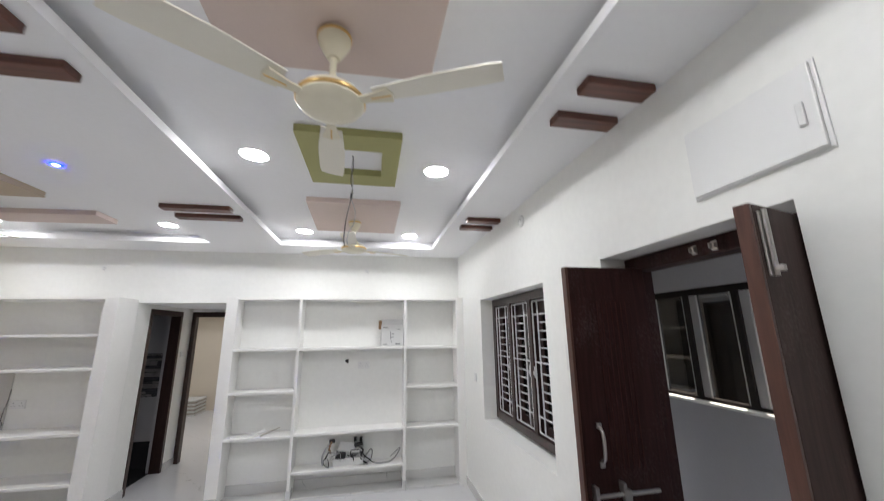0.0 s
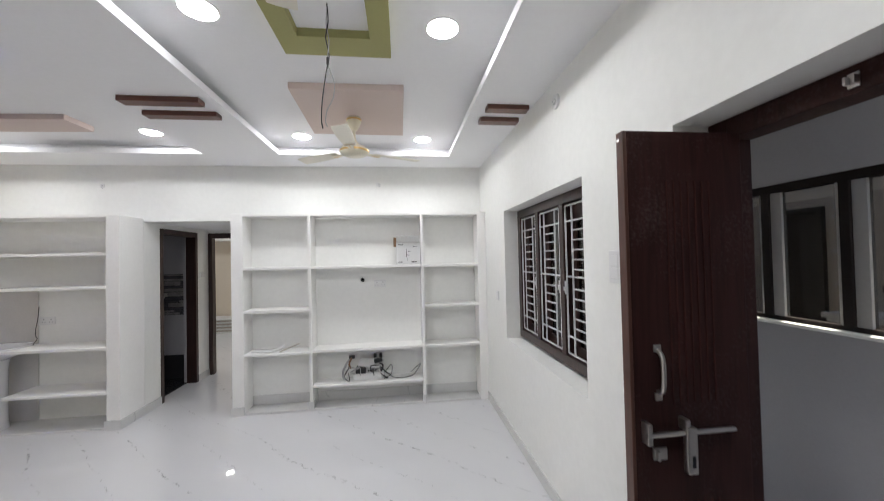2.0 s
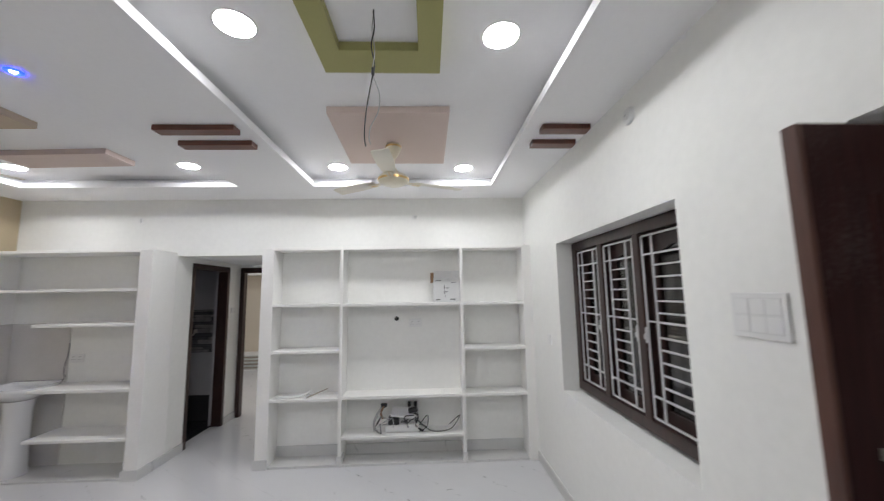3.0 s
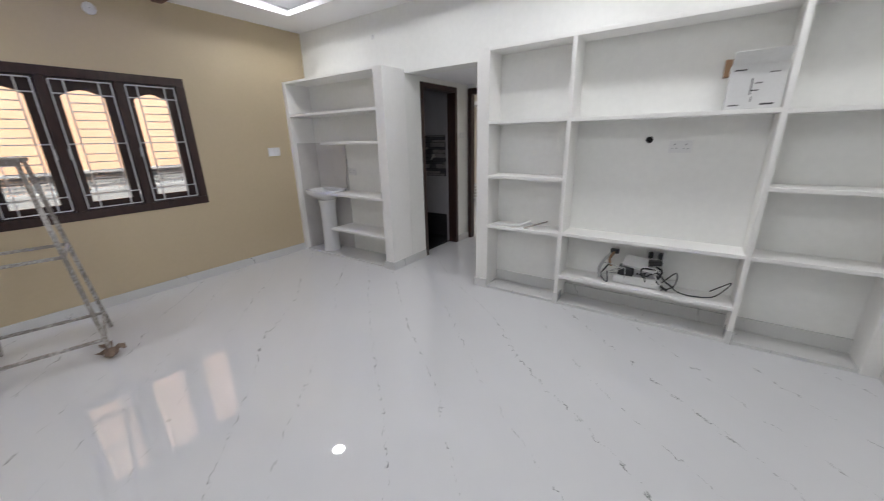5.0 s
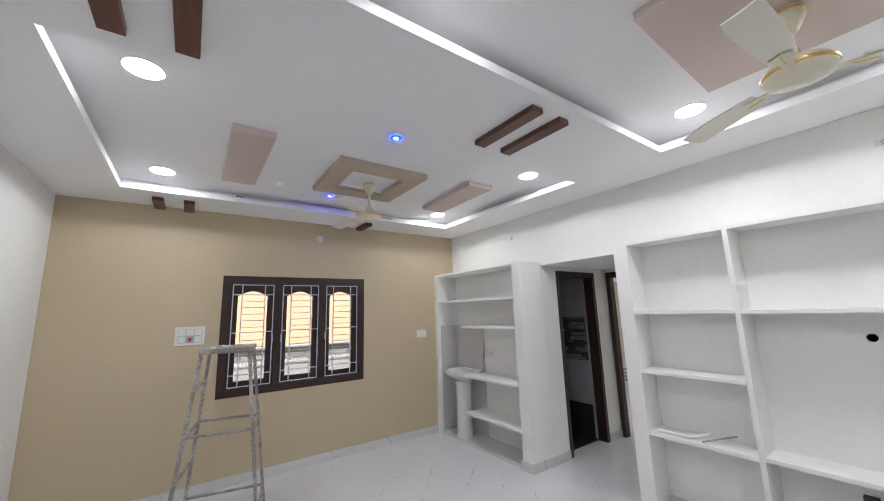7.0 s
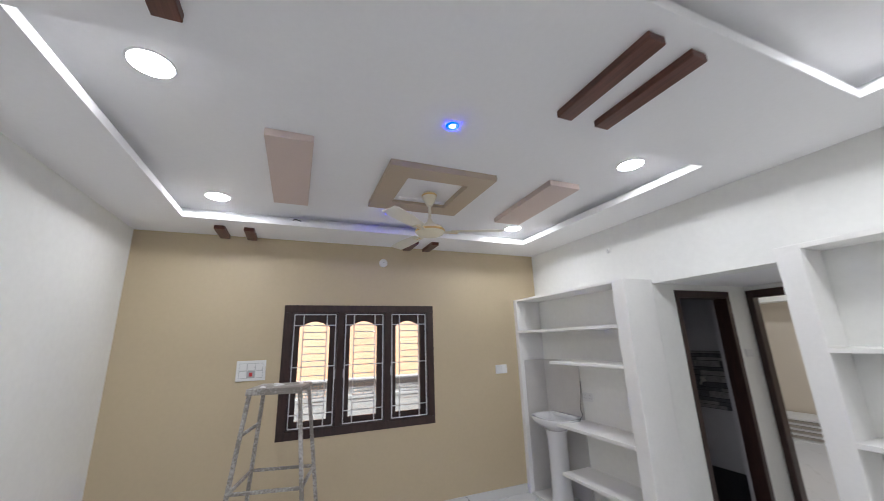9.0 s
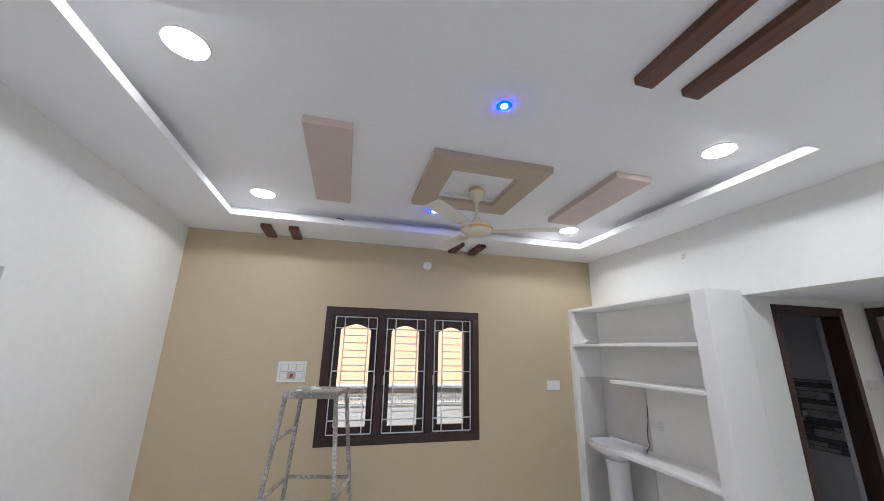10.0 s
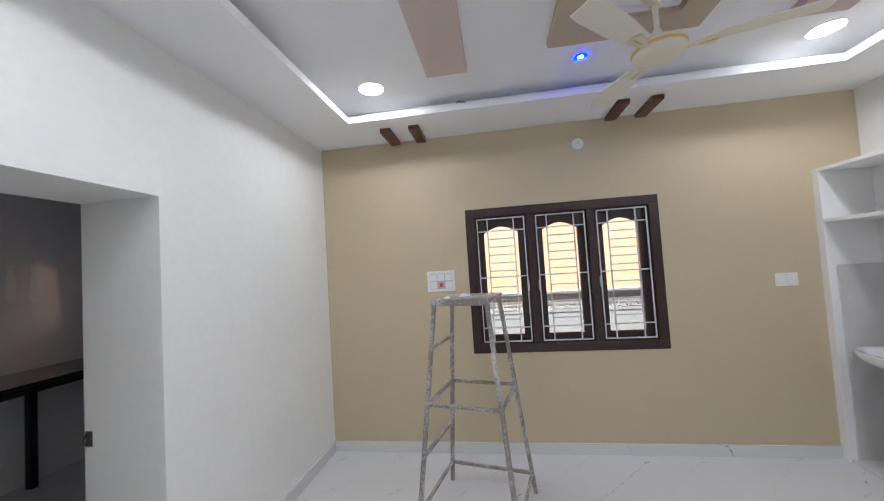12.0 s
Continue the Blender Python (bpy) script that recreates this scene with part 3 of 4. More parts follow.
door_leaf(pose(1.104, 1.116, 0, 0, 0, 13.2), -1, 0.362, "dusty grey-brown wooden door leaf swung open with tower bolt", False, 2.035)

# ---- ceiling ornaments ----
for _x0, _x1, _g in ((-1.425, -0.935, "battens between the trays"), (-4.075, -3.752, "battens at the tan wall"), (0.985, 1.29, "battens at the door wall")):
    for _y in (1.558, 1.79, 3.36, 3.59):
        if _g.endswith("door wall"):
            _y -= 0.02 if _y > 3 else 0.03
        o = tagged(part("ceiling_batten", boxes((_x0, _x1, -0.042, 0.042, -0.035, 0), bevel=0.004), M_BATTEN), "short brown wooden batten fixed under the white ceiling", "batten", _g)
        o.location = (0, _y + 0.02, BORDER)
PAN = 2.768
for _p, _l in ((((-0.37, 3.32), (0.395, 3.31), (0.395, 4.2), (-0.40, 4.19)), "square"), (((-0.37, 0.9), (0.395, 0.9), (0.395, 1.74), (-0.40, 1.76)), "square"),
               (((-3.22, 2.03), (-2.2, 2.025), (-2.2, 2.28), (-3.22, 2.285)), "long"), (((-3.14, 4.0), (-2.24, 3.96), (-2.24, 4.24), (-3.14, 4.28)), "long")):
    tagged(part("ceiling_panel", prism(_p, PAN, TRAY, 0.003), M_PINK), f"{_l} pale pink raised panel on the white ceiling", "ceiling panel", "pink ceiling panels")


def ring_panel(label, x0, x1, y0, y1, w, z, material):
    """A square frame of four mitred rails under the ceiling; w: the rails' widths at x0, x1, y0, y1."""
    r = thing("ceiling_frame", label, "ceiling panel")
    a0, a1, b0, b1 = x0 + w[0], x1 - w[1], y0 + w[2], y1 - w[3]
    for pts in (((x0, y0), (x1, y0), (a1, b0), (a0, b0)), ((x1, y0), (x1, y1), (a1, b1), (a1, b0)), ((x1, y1), (x0, y1), (a0, b1), (a1, b1)), ((x0, y1), (x0, y0), (a0, b0), (a0, b1))):
        part("rail", prism(pts, z, TRAY), material, r)
    return r


ring_panel("olive-green raised square frame on the white ceiling", -0.255, 0.32, 2.235, 2.91, (0.105, 0.105, 0.165, 0.17), PAN, M_GREEN)
ring_panel("beige raised square frame on the white ceiling", -3.09, -2.31, 2.755, 3.54, (0.16, 0.155, 0.16, 0.16), PAN, M_OLIVE)
tagged(part("inner_step", boxes((-2.93, -2.47, 2.925, 2.96, TRAY - 0.018, TRAY), (-2.93, -2.895, 2.96, 3.37, TRAY - 0.018, TRAY), bevel=0.002), M_CEIL), "thin white step inside the beige ceiling frame", "ceiling panel")


def ceiling_light(x, y, z=TRAY):
    c = thing("ceiling_light", "round white recessed ceiling light, lit", "ceiling light", pose(x, y, z), group="round ceiling lights")
    part("rim", lathe([(0.08, -0.001), (0.08, -0.004), (0.087, -0.004), (0.09, -0.002), (0.09, 0.0)], 40), M_PLASTIC, c, smooth=True)
    part("diffuser", lathe([(0.0, -0.0085), (0.05, -0.0082), (0.073, -0.0066), (0.0795, -0.0035), (0.0795, -0.001)], 40), M_LIGHT, c, "glowing white diffuser", True)
    return c


first = ceiling_light(-0.565, 2.64)
for _x, _y in ((0.592, 2.69), (-0.565, 4.395), (0.592, 4.435), (-0.565, 0.88), (0.592, 0.92), (-3.335, 1.622), (-3.378, 4.371), (-1.864, 4.353), (-1.86, 1.624)):
    copy_thing(first, pose(_x, _y, TRAY))
# bedroom: the first is mirrored in the floor, the other three are added to brighten it
for _x, _y in ((-3.28, 8.94), (-1.8, 8.94), (-3.28, 7.6), (-1.8, 7.6)):
    copy_thing(first, pose(_x, _y, TRAY))
spot = thing("blue_spot_light", "small ceiling spot light glowing blue", "spot light", pose(-1.848, 2.985, TRAY), group="blue spot lights")
part("rim", lathe([(0.015, -0.004), (0.03, -0.009), (0.038, -0.005), (0.038, 0)], 28), M_BLUE, spot, "glowing blue ring", True)
part("core", lathe([(0.0, -0.0075), (0.013, -0.007), (0.016, -0.003)], 24), M_BLUECORE, spot, "bright bluish white lens", True)
copy_thing(spot, pose(-3.3, 2.985, TRAY))


# ---- ceiling fans ----
def ceiling_fan(x, y, top, turn):
    f = thing("ceiling_fan", "cream three-bladed ceiling fan with gold trim, at rest", "ceiling fan", pose(x, y, 2.49, 0, 0, turn), group="cream ceiling fans")
    h = top - 2.49
    cn = part("canopy", lathe([(0.0, h), (0.05, h), (0.058, h - 0.02), (0.055, h - 0.045), (0.035, h - 0.085), (0.022, h - 0.105), (0.0, h - 0.106)], 32), M_CREAM, f, smooth=True)
    part("canopy_ring", lathe([(0.056, h - 0.012), (0.0605, h - 0.016), (0.0605, h - 0.024), (0.056, h - 0.028)], 32), M_GOLD, cn, "gold ring", True)
    part("rod", lathe([(0.0, h - 0.1), (0.012, h - 0.1), (0.012, 0.07), (0.0, 0.07)], 16), M_CREAM, f, smooth=True)
    part("coupling", lathe([(0.0, 0.105), (0.018, 0.1), (0.022, 0.085), (0.05, 0.055), (0.062, 0.045), (0.0, 0.044)], 28), M_CREAM, f, smooth=True)
    part("motor", lathe([(0.0, 0.046), (0.06, 0.045), (0.098, 0.034), (0.112, 0.015), (0.112, -0.008), (0.1, -0.022), (0.07, -0.034), (0.0, -0.038)], 40), M_CREAM, f, smooth=True)
    part("motor_trim", lathe([(0.1115, 0.013), (0.1165, 0.01), (0.1165, 0.0), (0.1115, -0.004)], 40), M_GOLD, f, "gold band", True)
    for k in range(3):
        a = pose(0, 0, 0, 0, 0, 120 * k)
        bm = bmesh.new()
        n = 10
        up, dn = [], []
        for i in range(n + 1):
            t = i / n
            r = 0.165 + 0.415 * t
            wl, wr = 0.04 + 0.014 * min(1, t * 2.2), 0.04 + 0.018 * min(1, t * 2.2)
            if i >= n - 1:
                wl, wr = wl * (0.88 if i == n else 0.99), wr * (0.9 if i == n else 1.0)
            for lst, dz in ((up, 0.0025), (dn, -0.0025)):
                lst.append([bm.verts.new((r, wv, 0.004 + wv * 0.16 - 0.004 * (1 - (wv / 0.06) ** 2) + dz)) for wv in (-wl, -wl * 0.35, wr * 0.35, wr)])
        for lst in (up, dn):
            for p, q in zip(lst, lst[1:]):
                for s in range(3):
                    bm.faces.new([p[s], p[s + 1], q[s + 1], q[s]])
        for s in (0, 3):
            for i in range(n):
                bm.faces.new([up[i][s], up[i + 1][s], dn[i + 1][s], dn[i][s]])
        for i in (0, n):
            for s in range(3):
                bm.faces.new([up[i][s], up[i][s + 1], dn[i][s + 1], dn[i][s]])
        b = part("blade", bm, M_BLADE, f, "pale cream blade", True)
        b.matrix_basis = a
        br = part("bracket", prism([(0.098, -0.016), (0.15, -0.02), (0.215, -0.036), (0.225, 0.0), (0.215, 0.036), (0.15, 0.02), (0.098, 0.016)], -0.012, -0.004, 0.002), M_CREAM, b, "cream blade bracket")
        part("bracket_trim", boxes((0.15, 0.218, -0.003, 0.003, -0.0145, -0.0115), bevel=0.001), M_GOLD, b, "gold line")
    return f


ceiling_fan(-2.77, 3.185, TRAY, -48)
ceiling_fan(-0.002, 3.8, PAN, 27)
ceiling_fan(0.022, 1.55, PAN, 95)

wire = thing("hanging_wire", "loose twisted wires hanging from the ceiling", "wire", pose(0.036, 2.552, TRAY))
part("strand", tube([(0, 0, 0), (0.004, 0.004, -0.08), (-0.007, 0.0, -0.16), (0.006, 0.004, -0.24), (-0.004, -0.004, -0.31), (-0.018, 0.004, -0.38), (-0.028, 0.002, -0.46), (-0.032, 0.0, -0.54), (-0.026, 0.0, -0.585)], 0.0028, 6), M_BLACK, wire, "dark wire", True)
part("strand", tube([(0.003, 0, 0), (-0.005, 0.004, -0.09), (0.007, 0.0, -0.18), (-0.003, 0.003, -0.27), (0.012, 0.0, -0.32), (0.027, 0.0, -0.37), (0.022, 0.0, -0.44), (-0.006, 0, -0.5), (-0.014, 0, -0.55), (-0.006, 0, -0.575)], 0.0024, 6), M_GROOVE, wire, "grey wire", True)
part("joint", lathe([(0, -0.25), (0.006, -0.255), (0.007, -0.285), (0, -0.29)], 10), M_BLACK, wire, "taped joint", True)

stub = tagged(part("wire_stub", tube([(-3.6, 2.17, B1), (-3.588, 2.19, B1 + 0.012), (-3.58, 2.215, B1 + 0.004), (-3.578, 2.24, B1 - 0.004)], 0.004, 6), M_BLACK, smooth=True), "short black wire end poking over the tray lip", "wire")

# ---- shelves built against the north wall ----
F, BK = 4.88, NORTH
tv = thing("wall_shelf_unit", "white painted masonry shelf unit around a television niche", "shelf unit", kind="structure")
part("side_pier", boxes((-1.435, -1.315, F, BK, 0, 2.135), bevel=0.004), M_SHELF, tv)
part("side_pier", boxes((1.228, EAST, F, BK, 0, 2.135), bevel=0.004), M_SHELF, tv)
part("divider", boxes((-0.649, -0.617, F, BK, 0.026, 2.105), bevel=0.003), M_SHELF, tv)
part("divider", boxes((0.575, 0.607, F, BK, 0.026, 2.105), bevel=0.003), M_SHELF, tv)
part("top_slab", boxes((-1.315, 1.228, F, BK, 2.105, 2.135), bevel=0.003), M_SHELF, tv)
for _a, _b, _zs in ((-1.315, -0.649, (1.56, 1.1, 0.64)), (-0.617, 0.575, (1.555, 0.65, 0.272)), (0.607, 1.228, (1.548, 1.097, 0.648))):
    for _z in _zs:
        part("shelf", boxes((_a, _b, F, BK, _z - 0.027, _z), bevel=0.003), M_SHELF, tv)
    part("base_slab", boxes((_a, _b, F + 0.004, BK, 0.0, 0.024), bevel=0.002), M_SKIRT, tv, "veined stone base")
    part("back_skirting", boxes((_a, _b, BK - 0.012, BK, 0.024, 0.125), bevel=0.002), M_SKIRT, tv, "veined stone upstand")
for _x in (-0.649, 0.575):
    part("divider_foot", boxes((_x - 0.008, _x + 0.04, F - 0.008, F + 0.1, 0.0, 0.1), bevel=0.003), M_SKIRT, tv, "stone foot of the divider")

C0, C1, CF = WEST, -2.555, 4.77
cab = thing("wash_shelf_unit", "white painted masonry shelf niche around the wash basin", "shelf unit", kind="structure")
part("side_pier", boxes((C0, -4.03, CF, BK, 0, 2.12), bevel=0.004), M_SHELF, cab)
part("side_pier", boxes((C1, -2.43, CF, BK, 0, 2.12), bevel=0.004), M_SHELF, cab)
part("top_slab", boxes((-4.03, C1, CF, BK, 2.095, 2.12), bevel=0.003), M_SHELF, cab)
part("shelf", boxes((-4.03, C1, CF, BK, 1.718, 1.745), bevel=0.004), M_SHELF, cab)
for _z, _x in ((1.415, -3.5), (0.812, -3.5), (0.372, -3.47)):
    part("shelf", boxes((_x, C1, CF, BK, _z - 0.03, _z), bevel=0.006), M_SHELF, cab)
part("tile_cladding", boxes((-4.03, -3.445, BK - 0.01, BK, 0.02, 1.405), bevel=0.002), M_DADO, cab, "pale grey wall tile")
part("tile_cladding", boxes((-4.03, -4.02, CF + 0.05, BK - 0.01, 0.02, 1.405), bevel=0.002), M_DADO, cab, "pale grey wall tile")
part("base_slab", boxes((-4.03, C1, CF + 0.01, BK, 0.0, 0.02), bevel=0.002), M_SKIRT, cab, "grey stone base")

# ---- wash basin ----
def wash_basin(x, y):
    b = thing("wash_basin", "white ceramic wash basin on a pedestal", "wash basin", pose(x, y, 0))
    bm = bmesh.new()

    def outline(k, z):
        pts = []
        for i in range(36):
            a = 2 * math.pi * i / 36
            cx, cy = math.cos(a), math.sin(a)
            px = 0.275 * k * math.copysign(abs(cx) ** 0.75, cx)
            py = (0.22 if cy < 0 else 0.17) * k * math.copysign(abs(cy) ** (0.9 if cy < 0 else 0.5), cy)
            pts.append(bm.verts.new((px, py, z)))
        return pts
    loops = [outline(0.36, 0.69), outline(0.5, 0.715), outline(0.82, 0.755), outline(0.975, 0.79), outline(1.0, 0.815), outline(0.985, 0.83),
             outline(0.88, 0.828), outline(0.82, 0.815), outline(0.7, 0.7485), outline(0.4, 0.735), outline(0.06, 0.73)]
    for p, q in zip(loops, loops[1:]):
        for i in range(36):
            bm.faces.new([p[i], p[(i + 1) % 36], q[(i + 1) % 36], q[i]])
    bm.faces.new(loops[0])
    bm.faces.new(loops[-1])
    bowl = part("bowl", bm, M_CERAMIC, b, smooth=True)
    part("drain", lathe([(0, 0.736), (0.02, 0.736), (0.024, 0.733), (0.024, 0.725)], 20), M_CHROME, bowl, "chrome drain", True)
    part("pedestal", lathe([(0.0, 0.001), (0.115, 0.001), (0.112, 0.03), (0.105, 0.08), (0.1, 0.3), (0.102, 0.6), (0.115, 0.7), (0.0, 0.701)], 32), M_CERAMIC, b, smooth=True)
    part("spill_ledge", boxes((-0.22, 0.22, 0.11, 0.172, 0.8, 0.842), bevel=0.01), M_CERAMIC, b, smooth=True)
    for tx in (-0.055, 0.055):
        part("tap_hole", lathe([(0, 0.843), (0.014, 0.843), (0.017, 0.841), (0.017, 0.835)], 16), M_BLACK, b, "dark open tap hole").location = (tx, 0.14, 0)
    return b


wash_basin(-3.69, 4.925)
hose = thing("loose_wire", "loose dark wire hanging beside the wash basin", "wire")
part("wire", tube([(-3.43, 5.09, 1.2), (-3.435, 5.085, 1.08), (-3.45, 5.08, 0.98), (-3.445, 5.07, 0.91), (-3.42, 5.06, 0.87), (-3.43, 5.04, 0.835), (-3.40, 5.0, 0.82)], 0.0035, 6), M_INK, hose, smooth=True)


# ---- electrical fittings ----
def switch_plate(name, label, at, w, h, cols, rows, red=None, group="", gap=None, rim=0.01):
    """A plate in the x-z plane that faces -y before it is placed."""
    p = thing(name, label, "switchboard", at, group=group)
    part("plate", boxes((0, w, -0.01, 0, 0, h), bevel=0.003), M_PLASTIC, p)
    cw, ch = (w - 2 * rim) / cols, (h - 2 * rim) / rows
    for i in range(cols):
        for j in range(rows):
            x, z = rim + i * cw, rim + j * ch
            m = 0.02 if (i, j) == red else 0.003
            part("switch", boxes((x + m, x + cw - m, -0.012, -0.009, z + (0.016 if (i, j) == red else 0.004), z + ch - (0.016 if (i, j) == red else 0.004)), bevel=0.0015), M_RED if (i, j) == red else M_PLASTIC, p, "red switch" if (i, j) == red else "")
            part("gap", boxes((x + 0.0005, x + cw - 0.0005, -0.0108, -0.009, z + 0.001, z + ch - 0.001)), gap or M_GAP, p)
    return p


def socket(label, at, n=2):
    p = thing("socket", label, "socket", at)
    w = 0.07 * n
    part("plate", boxes((0, w, -0.009, 0, 0, 0.085), bevel=0.003), M_PLASTIC, p)
    for i in range(n):
        for dx, dz, s in ((0.035, 0.058, 0.006), (0.022, 0.03, 0.0045), (0.048, 0.03, 0.0045)):
            part("pin_hole", lathe([(0, 0.0), (s, 0.0), (s, 0.002), (0, 0.002)], 12), M_GROOVE, p).matrix_basis = pose(i * 0.07 + dx, -0.0088, dz, 90)
    return p


switch_plate("switchboard", "white switchboard with a red indicator on the tan wall", pose(WEST, 1.785, 1.358, 0, 0, 90), 0.24, 0.176, 3, 2, red=(1, 0), gap=M_GROOVE, rim=0.022)
switch_plate("switchboard", "small white switchboard on the tan wall", pose(WEST, 4.455, 1.265, 0, 0, 90), 0.152, 0.098, 2, 1)
switch_plate("switchboard", "white two-row switchboard beside the main door", pose(EAST, 2.437, 1.49, 0, 0, -90), 0.2, 0.148, 3, 2, rim=0.016)
switch_plate("switchboard", "small white switch plate near the shelves", pose(EAST, 4.44, 1.18, 0, 0, -90), 0.08, 0.09, 1, 1)
switch_plate("switchboard", "small white switch plate on the passage wall", pose(-2.43, 6.2, 1.42, 0, 0, 90), 0.11, 0.075, 2, 1)
socket("white double socket in the television niche", pose(0.035, BK, 1.29), 2)
socket("white double socket with black plugs on the shelf wall", pose(0.0, BK, 0.455), 2)
socket("white socket above the wash basin shelf", pose(-3.43, BK, 1.005), 2)
for _x in (0.035, 0.1):
    pl = tagged(part("plug", boxes((-0.016, 0.016, -0.05, 0.0, -0.02, 0.022), bevel=0.006), M_BLACK), "black plug pushed into the wall socket", "plug", "plugs in the socket")
    pl.location = (_x, BK - 0.01, 0.51)
hole = tagged(part("pipe_hole", lathe([(0.0, -0.004), (0.021, -0.004), (0.023, 0.0), (0.021, 0.004)], 28), M_BLACK, smooth=True), "round dark conduit hole cover in the niche wall", "conduit hole")
hole.matrix_basis = pose(-0.095, BK - 0.004, 1.382, 90)


def wall_rose(at, r, label):
    o = thing("junction_rose", label, "junction box", at, group="round junction boxes")
    part("base", lathe([(0, 0.0), (r, 0.0), (r, 0.008), (r * 0.9, 0.014), (0, 0.014)], 32), M_PLASTIC, o, smooth=True)
    part("boss", lathe([(0, 0.013), (r * 0.45, 0.013), (r * 0.42, 0.024), (0, 0.026)], 24), M_PLASTIC, o, smooth=True)
    part("screw", lathe([(0, 0.025), (0.005, 0.025), (0.004, 0.028), (0, 0.028)], 12), M_GROOVE, o)


wall_rose(pose(WEST, 3.115, 2.512, 0, 90), 0.046, "round white junction box high on the tan wall")
wall_rose(pose(EAST, 2.955, 2.565, 0, -90), 0.046, "round white junction box high on the white wall")
for _x, _z in ((-2.835, 2.48), (0.104, 2.493)):
    hk = thing("wire_clip", "small white plate with wire ends on the wall", "wire clip", pose(_x, BK, _z), group="wire clips above the shelves")
    part("plate", boxes((-0.022, 0.022, -0.008, 0, -0.022, 0.022), bevel=0.003), M_PLASTIC, hk)
    part("wire_end", tube([(0.0, -0.006, 0.0), (0.015, -0.03, 0.004), (0.03, -0.034, -0.008)], 0.003, 6), M_GROOVE, hk, smooth=True)
    part("wire_end", tube([(0.0, -0.006, -0.01), (0.014, -0.028, -0.02), (0.022, -0.03, -0.034)], 0.003, 6), M_GROOVE, hk, smooth=True)
db = thing("distribution_box", "flat white electrical distribution box cover above the door", "electrical panel", pose(EAST, 1.444, 2.17, 0, 0, -90))
part("back_box", boxes((0, 0.405, -0.008, 0, 0, 0.262), bevel=0.003), M_PLASTIC, db)
part("cover", boxes((0.008, 0.397, -0.02, -0.008, 0.008, 0.254), bevel=0.004), M_PLASTIC, db)
part("catch", boxes((0.352, 0.372, -0.03, -0.02, 0.08, 0.15), bevel=0.005), M_GAP, db, "pale grey catch")

# ---- things left on the shelves ----
bx = thing("carton", "open white printed carton with a brown flap", "box", pose(0.272, 4.905, 1.556))
part("carton_body", boxes((0.03, 0.298, 0, 0.18, 0.0, 0.25), bevel=0.004), M_CARTON, bx)
part("flap", boxes((0.0, 0.18, 0.175, 0.183, 0.24, 0.31), (0.0, 0.03, 0.1, 0.17, 0.2, 0.3), bevel=0.002), M_CARD, bx, "brown cardboard flap")
for _fx, _fy, _ry, _rx in ((0.03, 0.0, 0, 38), (0.03, 0.18, 0, -24)):
    fl = part("top_flap", boxes((0.004, 0.262, -0.002, 0.002, 0, 0.085), bevel=0.0008), M_CARTON, bx, "torn white top flap")
    fl.matrix_basis = pose(_fx, _fy, 0.248, _rx, 0, 0)
part("filling", tube([(0.06, 0.1, 0.25), (0.12, 0.07, 0.262), (0.19, 0.1, 0.27), (0.25, 0.06, 0.27), (0.28, 0.09, 0.25)], 0.012, 8), M_CARTON, bx, "crumpled white packing", True)
for _x0, _x1, _z0, _z1 in ((0.05, 0.11, 0.215, 0.223), (0.05, 0.1, 0.02, 0.027), (0.2, 0.26, 0.02, 0.03), (0.215, 0.26, 0.195, 0.2), (0.14, 0.146, 0.08, 0.17), (0.146, 0.18, 0.1, 0.106), (0.16, 0.19, 0.14, 0.146), (0.15, 0.154, 0.04, 0.07)):
    part("print_mark", boxes((_x0, _x1, -0.0015, 0.001, _z0, _z1)), M_INK, bx, "dark printed mark")
gad = thing("network_device", "white wall router lying in a tangle of cables", "router", pose(-0.2, 4.93, 0.275))
part("case", boxes((0, 0.34, 0.02, 0.14, 0.0, 0.075), bevel=0.01), M_PLASTIC, gad)
lid = part("cover", boxes((0, 0.27, -0.06, 0.06, -0.012, 0.012), bevel=0.006), M_CARTON, gad, "tilted white cover")
lid.matrix_basis = pose(0.06, 0.085, 0.185, 30, 5, -6)
part("adapter", boxes((0.03, 0.14, 0.0, 0.13, 0.078, 0.135), bevel=0.006), M_BLACK, gad, "black adapter")
part("front_panel", boxes((0.142, 0.30, 0.035, 0.14, 0.078, 0.14), bevel=0.005), M_GROOVE, gad, "grey front panel")
for px in (0.16, 0.185, 0.21, 0.235):
    part("port", boxes((px, px + 0.016, 0.031, 0.037, 0.09, 0.108), bevel=0.001), M_INK, gad, "dark cable port")
part("side_box", boxes((0.355, 0.43, 0.03, 0.09, 0.0, 0.075), bevel=0.006), M_PLASTIC, gad)
part("clamp", boxes((0.27, 0.36, 0.01, 0.07, 0.125, 0.165), bevel=0.008), M_BLACK, gad, "black plastic clamp").rotation_euler = (0, radians(-12), 0)
rnd = random.Random(5)
for i in range(6):
    pts = [(rnd.uniform(-0.06, 0.36), rnd.uniform(-0.02, 0.06), rnd.uniform(0.03, 0.16))]
    for k in range(4):
        pts.append((max(-0.1, min(0.42, pts[-1][0] + rnd.uniform(-0.12, 0.12))), rnd.uniform(-0.04, 0.06), rnd.uniform(0.01, 0.16)))
    part("cable", tube(pts, rnd.choice((0.0035, 0.0045, 0.006)), 6), (M_BLACK, M_GROOVE, M_BLACK, M_PLASTIC)[i % 4], gad, "loose cable", True)
part("cable", tube([(0.29, 0.05, 0.17), (0.33, 0.02, 0.15), (0.31, 0.0, 0.08), (0.35, 0.01, 0.03), (0.38, 0.02, 0.01)], 0.009, 8), M_BLACK, gad, "thick black cable loop", True)
